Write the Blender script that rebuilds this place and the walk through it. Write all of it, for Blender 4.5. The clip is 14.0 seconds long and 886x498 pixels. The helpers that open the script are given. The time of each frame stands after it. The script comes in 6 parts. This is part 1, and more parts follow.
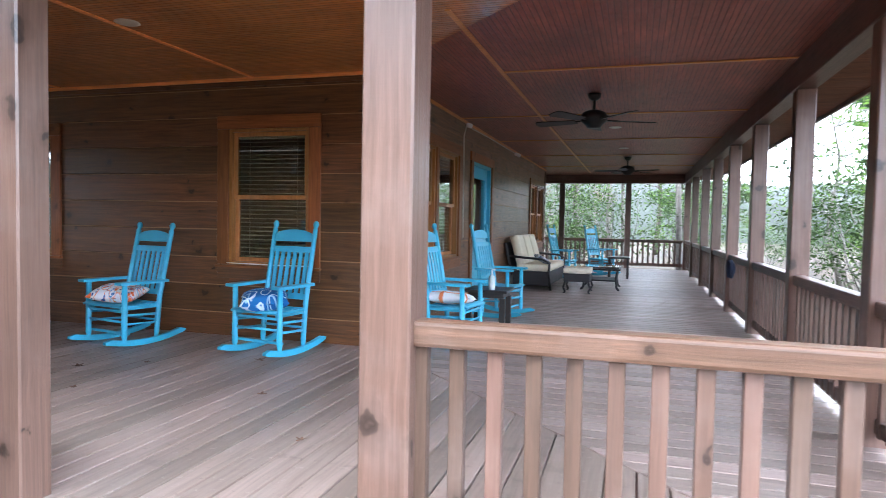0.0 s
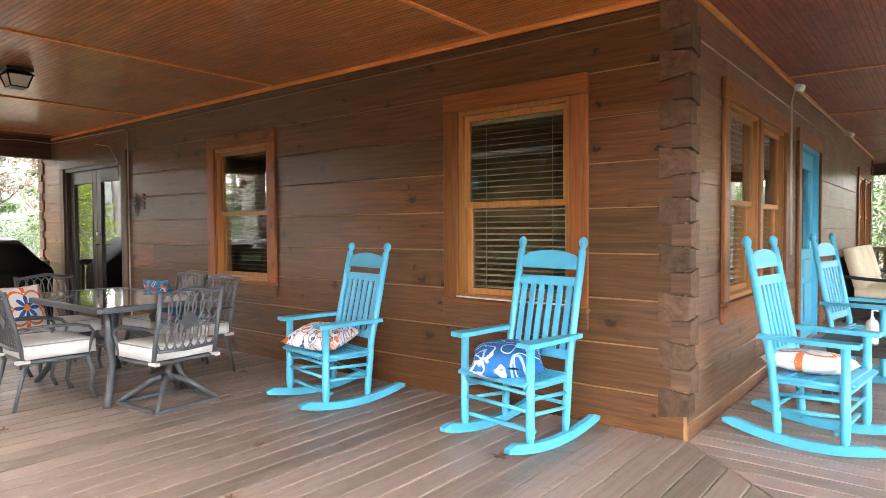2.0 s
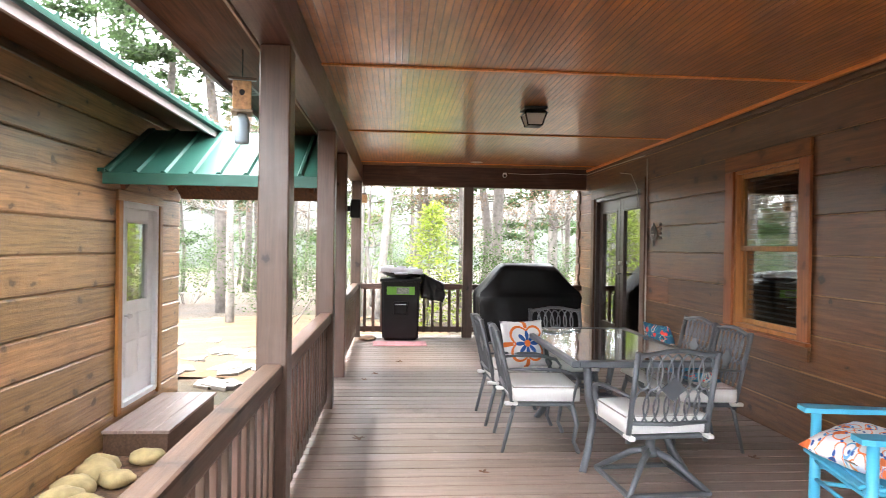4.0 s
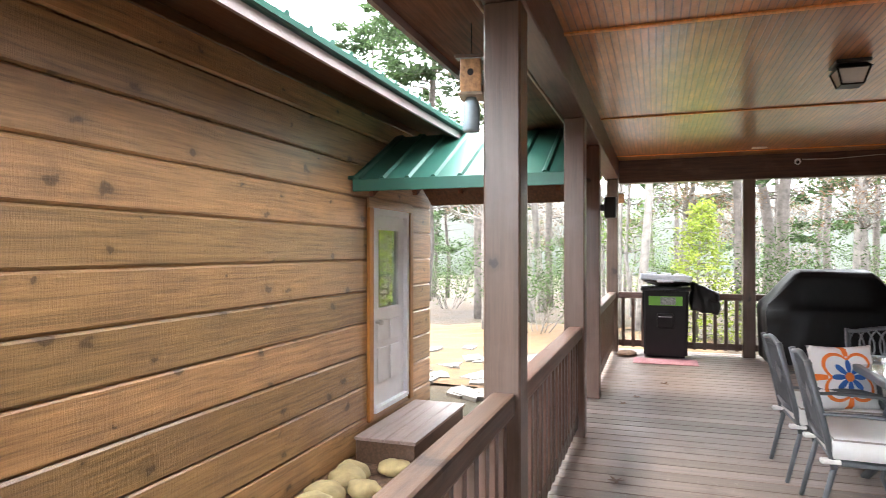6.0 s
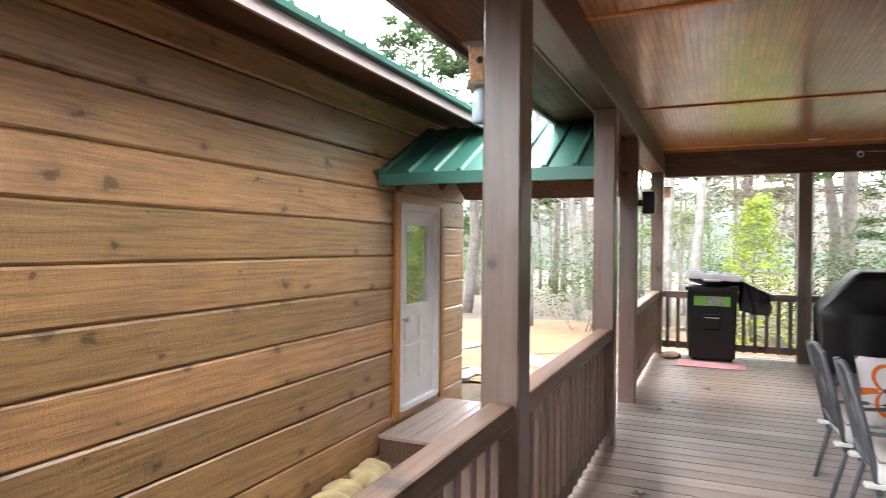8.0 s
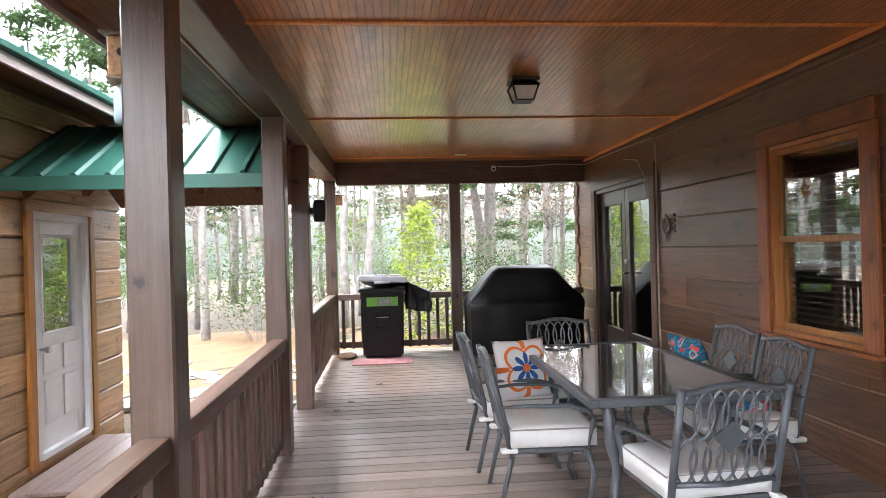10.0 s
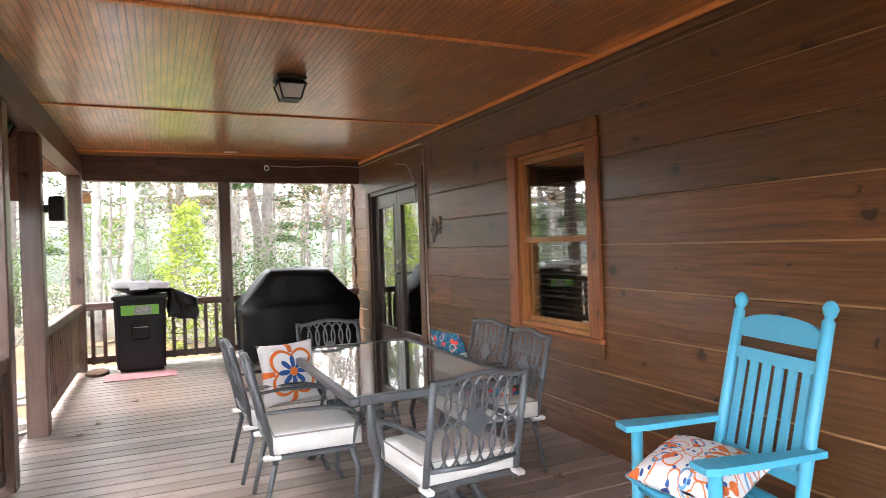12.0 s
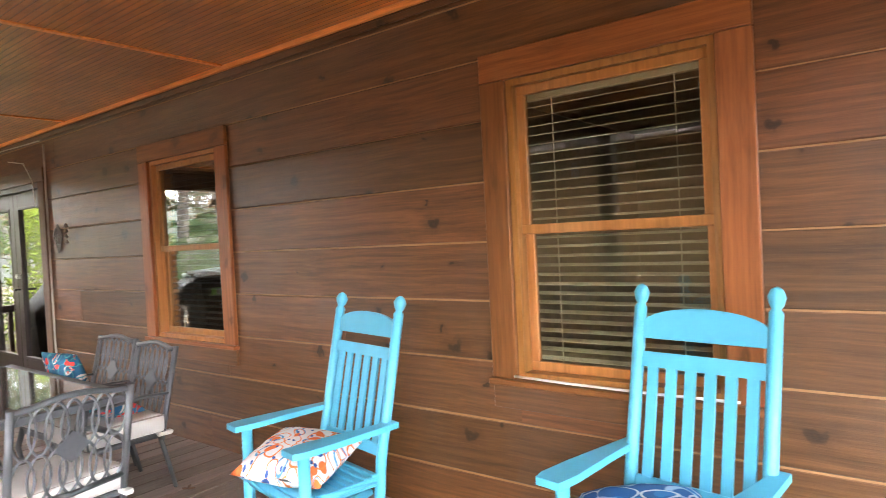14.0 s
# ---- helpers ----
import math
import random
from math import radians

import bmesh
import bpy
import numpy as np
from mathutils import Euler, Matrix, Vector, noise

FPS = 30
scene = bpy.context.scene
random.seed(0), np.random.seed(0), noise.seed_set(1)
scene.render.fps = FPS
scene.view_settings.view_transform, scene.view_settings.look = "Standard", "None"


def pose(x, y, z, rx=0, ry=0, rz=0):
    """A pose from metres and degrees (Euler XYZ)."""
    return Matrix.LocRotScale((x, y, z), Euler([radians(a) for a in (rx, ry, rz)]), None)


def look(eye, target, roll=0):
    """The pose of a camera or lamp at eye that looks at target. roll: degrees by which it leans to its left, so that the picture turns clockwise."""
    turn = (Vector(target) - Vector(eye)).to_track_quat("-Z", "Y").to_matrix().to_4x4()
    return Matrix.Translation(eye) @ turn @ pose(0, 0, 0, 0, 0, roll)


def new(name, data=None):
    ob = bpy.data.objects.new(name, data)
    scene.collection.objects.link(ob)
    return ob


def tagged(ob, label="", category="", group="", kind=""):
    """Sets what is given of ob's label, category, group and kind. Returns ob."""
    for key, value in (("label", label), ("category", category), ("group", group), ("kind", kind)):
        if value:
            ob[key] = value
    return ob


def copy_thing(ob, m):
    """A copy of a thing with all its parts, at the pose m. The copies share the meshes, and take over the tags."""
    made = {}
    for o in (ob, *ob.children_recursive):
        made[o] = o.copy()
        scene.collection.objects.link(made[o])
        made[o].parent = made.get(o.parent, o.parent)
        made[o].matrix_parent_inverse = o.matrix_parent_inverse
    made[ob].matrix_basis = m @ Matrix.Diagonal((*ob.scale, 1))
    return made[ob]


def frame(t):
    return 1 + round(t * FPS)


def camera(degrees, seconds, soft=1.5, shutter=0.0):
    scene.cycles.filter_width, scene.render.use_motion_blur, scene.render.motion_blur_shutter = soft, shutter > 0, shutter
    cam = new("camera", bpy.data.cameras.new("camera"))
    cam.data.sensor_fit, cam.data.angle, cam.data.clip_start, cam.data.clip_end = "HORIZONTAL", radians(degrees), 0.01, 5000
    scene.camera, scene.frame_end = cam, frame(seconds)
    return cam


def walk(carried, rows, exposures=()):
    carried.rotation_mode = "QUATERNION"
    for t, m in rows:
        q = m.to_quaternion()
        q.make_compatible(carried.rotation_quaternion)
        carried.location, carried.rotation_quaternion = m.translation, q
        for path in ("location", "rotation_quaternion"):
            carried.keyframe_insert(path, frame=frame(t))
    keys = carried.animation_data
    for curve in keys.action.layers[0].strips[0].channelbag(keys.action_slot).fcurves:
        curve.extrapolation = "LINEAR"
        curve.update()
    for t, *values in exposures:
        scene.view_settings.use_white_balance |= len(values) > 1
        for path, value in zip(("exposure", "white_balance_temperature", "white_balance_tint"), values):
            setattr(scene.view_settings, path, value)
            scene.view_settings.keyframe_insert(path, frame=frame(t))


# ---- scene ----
cam = camera(70.0, 14.0, soft=0.85, shutter=0.15)
PATH = [
    (0, (-0.192, 0.973, 1.125), (-0.774, 2.885, 1.038), 1.1),
    (0.5, (-0.452, 1.446, 1.127), (-1.296, 3.256, 1.034), 0.3),
    (1, (-0.745, 1.92, 1.142), (-1.775, 3.633, 1.064), 0.1),
    (1.5, (-1.026, 2.34, 1.148), (-2.195, 3.961, 1.082), 0.1),
    (2, (-1.33, 2.768, 1.154), (-2.577, 4.331, 1.093), -0.3),
    (2.5, (-1.617, 3.084, 1.187), (-3.018, 4.509, 1.126), -0.3),
    (3, (-1.842, 3.313, 1.268), (-3.552, 4.351, 1.265), 0.1),
    (3.5, (-1.956, 3.506, 1.316), (-3.872, 4.078, 1.316), 0.0),
    (3.7, (-1.984, 3.54, 1.317), (-3.949, 3.913, 1.313), 0.4),
    (5.8, (-2.64, 3.505, 1.285), (-4.583, 3.03, 1.29), -0.1),
    (6, (-2.71, 3.53, 1.29), (-4.605, 2.889, 1.297), 0.0),
    (6.5, (-2.813, 3.612, 1.283), (-4.63, 2.777, 1.29), 0.0),
    (7, (-2.847, 3.614, 1.302), (-4.573, 2.605, 1.298), 0.2),
    (7.5, (-2.884, 3.646, 1.305), (-4.556, 2.55, 1.299), 0.1),
    (8, (-2.931, 3.679, 1.313), (-4.766, 2.884, 1.299), 0.5),
    (8.5, (-2.95, 3.704, 1.332), (-4.935, 3.457, 1.321), -0.7),
    (10.8, (-3.002, 3.767, 1.329), (-4.976, 4.088, 1.324), -1.7),
    (11, (-3.001, 3.779, 1.332), (-4.96, 4.183, 1.325), -1.8),
    (11.5, (-2.98, 3.816, 1.326), (-4.885, 4.426, 1.314), -1.8),
    (12, (-2.969, 3.838, 1.319), (-4.792, 4.66, 1.304), -1.8),
    (12.5, (-2.954, 3.84, 1.314), (-4.662, 4.881, 1.293), -2.0),
    (13, (-2.925, 3.867, 1.308), (-4.493, 5.109, 1.283), -2.2),
    (13.5, (-2.821, 3.919, 1.302), (-4.237, 5.331, 1.272), -2.7),
    (14, (-2.632, 4.013, 1.323), (-3.857, 5.593, 1.281), -2.9),
]
walk(cam, [(t, look(eye, target, roll)) for t, eye, target, roll in PATH],
     [(0.0, 2.12, 5600, 8), (0.5, 2.33, 5850, 4), (1.0, 2.38, 6100, 1), (2.0, 3.1, 7000, 9), (2.5, 3.25, 6900, 9), (3.5, 3.18, 6700, 10), (6.0, 2.85, 6600, 9), (7.5, 2.85, 6600, 9), (8.5, 2.75, 6600, 9), (11.0, 2.8, 6300, 10), (12.5, 3.33, 6900, 10), (14.0, 3.7, 7000, 11)])

# ---- light ----
world = bpy.data.worlds.new("world")
scene.world = world
world.use_nodes = True
wn, wl = world.node_tree.nodes, world.node_tree.links
sky = wn.new("ShaderNodeTexSky")
sky.sky_type, sky.sun_disc = "NISHITA", False
sky.sun_elevation, sky.sun_rotation = radians(48), radians(200)
sky.air_density, sky.dust_density, sky.ozone_density = 1.0, 4.0, 1.0
veil = wn.new("ShaderNodeMix")
veil.data_type = "RGBA"
veil.inputs[0].default_value = 0.72
veil.inputs[7].default_value = (24.0, 25.0, 27.0, 1)
wl.new(sky.outputs[0], veil.inputs[6])
wl.new(veil.outputs[2], wn["Background"].inputs[0])
wn["Background"].inputs[1].default_value = 0.15
sun = new("sun", bpy.data.lights.new("sun", "SUN"))
sun.data.energy, sun.data.angle, sun.data.color = 1.0, radians(25), (1.0, 0.96, 0.9)
sun.matrix_world = look((0, 0, 30), (6, 20, 0))


# ---- materials ----
def mat(name):
    m = bpy.data.materials.new(name)
    m.use_nodes = True
    return m, m.node_tree.nodes, m.node_tree.links, m.node_tree.nodes["Principled BSDF"]


def node(nodes, kind, **inputs):
    n = nodes.new("ShaderNode" + kind)
    for k, v in inputs.items():
        n.inputs[int(k[1:]) if k[0] == "i" and k[1:].isdigit() else k.replace("_", " ")].default_value = v
    return n


def ramp(nodes, stops):
    r = nodes.new("ShaderNodeValToRGB")
    el = r.color_ramp.elements
    while len(el) < len(stops):
        el.new(0.5)
    for e, (p, c) in zip(el, stops):
        e.position, e.color = p, (*c, 1) if len(c) == 3 else c
    return r


def mixc(nodes, links, fac, a, b, blend="MIX"):
    m = nodes.new("ShaderNodeMix")
    m.data_type, m.blend_type = "RGBA", blend
    for i, v in ((0, fac), (6, a), (7, b)):
        if hasattr(v, "links") or hasattr(v, "is_linked"):
            links.new(v, m.inputs[i])
        else:
            m.inputs[i].default_value = v if i == 0 else (*v, 1)
    return m.outputs[2]


def wood(name, dark, mid, light, axis=0, rough=0.5, knots=0.0, wear=0.15, worn=(0.4, 0.36, 0.33), scale=1.0, bump=0.45, coat=0.0, spec=0.35, saw_marks=0.3, scuff=0.0):
    """Stained wood with its grain along one axis of the object."""
    m, n, l, b = mat(name)
    tc, info = n.new("ShaderNodeTexCoord"), n.new("ShaderNodeObjectInfo")
    add = node(n, "VectorMath")
    add.operation = "ADD"
    sc = n.new("ShaderNodeVectorMath")
    sc.operation = "SCALE"
    l.new(info.outputs["Random"], sc.inputs["Scale"])
    sc.inputs[0].default_value = (37.0, 53.0, 71.0)
    l.new(tc.outputs["Object"], add.inputs[0])
    l.new(sc.outputs[0], add.inputs[1])
    mp = n.new("ShaderNodeMapping")
    mp.inputs["Scale"].default_value = [scale * (1.8 if i == axis else 42.0) for i in range(3)]
    l.new(add.outputs[0], mp.inputs["Vector"])
    warp = node(n, "TexNoise", Scale=1.3, Detail=2.0)
    l.new(add.outputs[0], warp.inputs["Vector"])
    bend = node(n, "VectorMath")
    bend.operation = "MULTIPLY_ADD"
    l.new(warp.outputs["Color"], bend.inputs[0])
    bend.inputs[1].default_value = (1.6, 1.6, 1.6)
    l.new(mp.outputs[0], bend.inputs[2])
    grain = node(n, "TexNoise", Scale=1.0, Detail=9.0, Roughness=0.68)
    l.new(bend.outputs[0], grain.inputs["Vector"])
    r = ramp(n, [(0.31, dark), (0.5, mid), (0.71, light)])
    l.new(grain.outputs["Fac"], r.inputs[0])
    tone = node(n, "HueSaturation")
    l.new(r.outputs[0], tone.inputs["Color"])
    tv = node(n, "MapRange", From_Min=0.0, From_Max=1.0, To_Min=0.7, To_Max=1.27)
    l.new(info.outputs["Random"], tv.inputs[0])
    l.new(tv.outputs[0], tone.inputs["Value"])
    th = node(n, "MapRange", From_Min=0.0, From_Max=1.0, To_Min=0.508, To_Max=0.494)
    l.new(info.outputs["Random"], th.inputs[0])
    l.new(th.outputs[0], tone.inputs["Hue"])
    blotch = node(n, "TexNoise", Scale=2.2, Detail=5.0, Roughness=0.6)
    l.new(add.outputs[0], blotch.inputs["Vector"])
    br = ramp(n, [(0.5, (0, 0, 0)), (0.75, (1, 1, 1))])
    l.new(blotch.outputs["Fac"], br.inputs[0])
    wf = node(n, "Math", i1=wear)
    wf.operation = "MULTIPLY"
    l.new(br.outputs[0], wf.inputs[0])
    col = mixc(n, l, wf.outputs[0], tone.outputs[0], worn)
    if knots:
        sx = n.new("ShaderNodeSeparateXYZ")
        l.new(add.outputs[0], sx.inputs[0])
        cx = n.new("ShaderNodeCombineXYZ")
        run = node(n, "Math", i1=2.3)
        run.operation = "MULTIPLY"
        l.new(sx.outputs[axis], run.inputs[0])
        l.new(run.outputs[0], cx.inputs[0])
        over = node(n, "Math", i1=3.5)
        over.operation = "MULTIPLY"
        if axis == 2:
            both = n.new("ShaderNodeMath")
            l.new(sx.outputs[0], both.inputs[0])
            l.new(sx.outputs[1], both.inputs[1])
            l.new(both.outputs[0], over.inputs[0])
        else:
            l.new(sx.outputs[2], over.inputs[0])
        l.new(over.outputs[0], cx.inputs[1])
        wob = node(n, "VectorMath")
        wob.operation = "MULTIPLY_ADD"
        fine = node(n, "TexNoise", Scale=14.0, Detail=2.0)
        l.new(add.outputs[0], fine.inputs["Vector"])
        l.new(fine.outputs["Color"], wob.inputs[0])
        wob.inputs[1].default_value = (0.22, 0.34, 0.0)
        l.new(cx.outputs[0], wob.inputs[2])
        vor = node(n, "TexVoronoi", Scale=1.0)
        vor.voronoi_dimensions = "2D"
        l.new(wob.outputs[0], vor.inputs["Vector"])
        gate = n.new("ShaderNodeSeparateColor")
        l.new(vor.outputs["Color"], gate.inputs[0])
        big = node(n, "MapRange", From_Min=0.0, From_Max=1.0, To_Min=0.2, To_Max=1.25)
        l.new(gate.outputs[1], big.inputs[0])
        dv = n.new("ShaderNodeMath")
        dv.operation = "DIVIDE"
        l.new(vor.outputs["Distance"], dv.inputs[0])
        l.new(big.outputs[0], dv.inputs[1])
        kr0 = ramp(n, [(0.0, (0.75, 0.75, 0.75)), (0.03, (1, 1, 1)), (0.075, (0.8, 0.8, 0.8)), (0.1, (0.3, 0.3, 0.3)), (0.24, (0, 0, 0))])
        l.new(dv.outputs[0], kr0.inputs[0])
        on = node(n, "Math", i1=0.36)
        on.operation = "GREATER_THAN"
        l.new(gate.outputs[0], on.inputs[0])
        kr = n.new("ShaderNodeMath")
        kr.operation = "MULTIPLY"
        l.new(kr0.outputs[0], kr.inputs[0])
        l.new(on.outputs[0], kr.inputs[1])
        kf = node(n, "Math", i1=knots)
        kf.operation = "MULTIPLY"
        l.new(kr.outputs[0], kf.inputs[0])
        col = mixc(n, l, kf.outputs[0], col, [c * 0.3 for c in dark])
    if scuff:
        speck = node(n, "TexNoise", Scale=19.0, Detail=6.0, Roughness=0.75)
        l.new(add.outputs[0], speck.inputs["Vector"])
        for lo, hi, tint in ((0.6, 0.68, worn), (0.4, 0.31, [c * 0.45 for c in dark])):
            pick = node(n, "MapRange", From_Min=lo, From_Max=hi, To_Min=0.0, To_Max=scuff)
            l.new(speck.outputs["Fac"], pick.inputs[0])
            col = mixc(n, l, pick.outputs[0], col, [min(c * 1.35, 1) for c in tint])
    l.new(col, b.inputs["Base Color"])
    rr = node(n, "MapRange", To_Min=max(rough - 0.12, 0.05), To_Max=min(rough + 0.15, 1))
    l.new(blotch.outputs["Fac"], rr.inputs[0])
    l.new(rr.outputs[0], b.inputs["Roughness"])
    b.inputs["Coat Weight"].default_value = coat
    b.inputs["Coat Roughness"].default_value = 0.25
    b.inputs["Specular IOR Level"].default_value = spec
    sm = n.new("ShaderNodeMapping")
    sm.inputs["Scale"].default_value = [150.0 if i == axis else 14.0 for i in range(3)]
    l.new(add.outputs[0], sm.inputs["Vector"])
    saw = node(n, "TexNoise", Scale=1.0, Detail=2.0)
    l.new(sm.outputs[0], saw.inputs["Vector"])
    bp0 = node(n, "Bump", Strength=bump * saw_marks, Distance=0.003)
    l.new(saw.outputs["Fac"], bp0.inputs["Height"])
    bp = node(n, "Bump", Strength=bump, Distance=0.004)
    l.new(grain.outputs["Fac"], bp.inputs["Height"])
    l.new(bp0.outputs[0], bp.inputs["Normal"])
    l.new(bp.outputs[0], b.inputs["Normal"])
    return m


def plain(name, color, rough=0.5, metal=0.0, vary=0.12, scale=6.0, bump=0.05, fine=120.0, coat=0.0, spec=0.5):
    """Paint, plastic, metal or cloth with uneven tone and fine relief."""
    m, n, l, b = mat(name)
    tc = n.new("ShaderNodeTexCoord")
    big = node(n, "TexNoise", Scale=scale, Detail=5.0, Roughness=0.6)
    l.new(tc.outputs["Object"], big.inputs["Vector"])
    r = ramp(n, [(0.3, [c * (1 - vary) for c in color]), (0.7, [min(c * (1 + vary), 1) for c in color])])
    l.new(big.outputs["Fac"], r.inputs[0])
    l.new(r.outputs[0], b.inputs["Base Color"])
    rr = node(n, "MapRange", To_Min=max(rough - 0.1, 0.03), To_Max=min(rough + 0.1, 1))
    l.new(big.outputs["Fac"], rr.inputs[0])
    l.new(rr.outputs[0], b.inputs["Roughness"])
    b.inputs["Metallic"].default_value = metal
    b.inputs["Coat Weight"].default_value = coat
    b.inputs["Specular IOR Level"].default_value = spec
    if bump:
        f = node(n, "TexNoise", Scale=fine, Detail=3.0)
        l.new(tc.outputs["Object"], f.inputs["Vector"])
        bp = node(n, "Bump", Strength=bump, Distance=0.003)
        l.new(f.outputs["Fac"], bp.inputs["Height"])
        l.new(bp.outputs[0], b.inputs["Normal"])
    return m


LOGX = wood("log_stain_x", (0.064, 0.026, 0.009), (0.124, 0.050, 0.017), (0.205, 0.084, 0.029), 0, 0.4, 0.95, 0.3, (0.13, 0.095, 0.07), coat=0.18, spec=0.45, bump=0.75)
LOGY = wood("log_stain_y", (0.087, 0.043, 0.021), (0.175, 0.085, 0.042), (0.280, 0.136, 0.067), 1, 0.4, 0.9, 0.3, (0.2, 0.15, 0.11), coat=0.2, spec=0.45, bump=0.6)
LOGEND = wood("log_end", (0.060, 0.033, 0.020), (0.120, 0.066, 0.040), (0.180, 0.099, 0.060), 2, 0.6, 0.0, 0.3, (0.2, 0.15, 0.12), 0.5)
GARX = wood("light_log", (0.200, 0.107, 0.045), (0.400, 0.215, 0.090), (0.580, 0.312, 0.131), 0, 0.42, 0.85, 0.5, (0.2, 0.11, 0.065), 1.0, 1.15, coat=0.5, spec=0.55, saw_marks=0.8)
TRIMX = wood("trim_stain_x", (0.150, 0.050, 0.015), (0.250, 0.084, 0.025), (0.350, 0.118, 0.035), 0, 0.42, 0.6, 0.1, (0.35, 0.22, 0.12))
TRIMZ = wood("trim_stain_z", (0.150, 0.050, 0.015), (0.250, 0.084, 0.025), (0.350, 0.118, 0.035), 2, 0.42, 0.6, 0.1, (0.35, 0.22, 0.12))
GTRX = wood("honey_trim_x", (0.240, 0.093, 0.019), (0.400, 0.155, 0.032), (0.560, 0.217, 0.045), 0, 0.4, 0.7, 0.1, (0.5, 0.35, 0.2))
GTRZ = wood("honey_trim_z", (0.240, 0.093, 0.019), (0.400, 0.155, 0.032), (0.560, 0.217, 0.045), 2, 0.4, 0.7, 0.1, (0.5, 0.35, 0.2))
SASH = wood("sash_wood", (0.280, 0.119, 0.035), (0.400, 0.170, 0.050), (0.500, 0.213, 0.062), 2, 0.4, 0.0, 0.1)
POST = wood("post_stain", (0.088, 0.051, 0.037), (0.118, 0.069, 0.050), (0.155, 0.091, 0.066), 2, 0.4, 0.95, 0.3, (0.25, 0.19, 0.165), 1.0, 0.45, 0.4, saw_marks=0.15)
RAILX = wood("rail_stain_x", (0.073, 0.040, 0.025), (0.122, 0.066, 0.042), (0.183, 0.099, 0.063), 0, 0.42, 0.85, 0.3, (0.27, 0.2, 0.17))
RAILY = wood("rail_stain_y", (0.072, 0.044, 0.035), (0.120, 0.074, 0.058), (0.180, 0.111, 0.087), 1, 0.42, 0.5, 0.3, (0.22, 0.17, 0.15))
BEAMX = wood("beam_stain_x", (0.050, 0.025, 0.018), (0.090, 0.045, 0.032), (0.135, 0.068, 0.048), 0, 0.4, 0.4, 0.15)
BEAMY = wood("beam_stain_y", (0.050, 0.025, 0.018), (0.090, 0.045, 0.032), (0.135, 0.068, 0.048), 1, 0.4, 0.4, 0.15)
PALE = wood("pale_board", (0.3, 0.22, 0.15), (0.42, 0.32, 0.23), (0.5, 0.4, 0.3), 0, 0.5, 0.7, 0.1)
DECKY = wood("deck_board_y", (0.184, 0.137, 0.115), (0.245, 0.182, 0.154), (0.294, 0.218, 0.185), 1, 0.42, 0.25, 0.5, (0.27, 0.225, 0.2), 0.8, 0.2, scuff=0.5)
DECKX = wood("deck_board_x", (0.199, 0.147, 0.128), (0.265, 0.196, 0.170), (0.318, 0.235, 0.204), 0, 0.42, 0.25, 0.5, (0.32, 0.27, 0.24), 0.8, 0.2, scuff=0.5)
BATTEN = wood("batten_wood", (0.434, 0.182, 0.049), (0.620, 0.260, 0.070), (0.868, 0.364, 0.098), 0, 0.4, 0.0, 0.1)


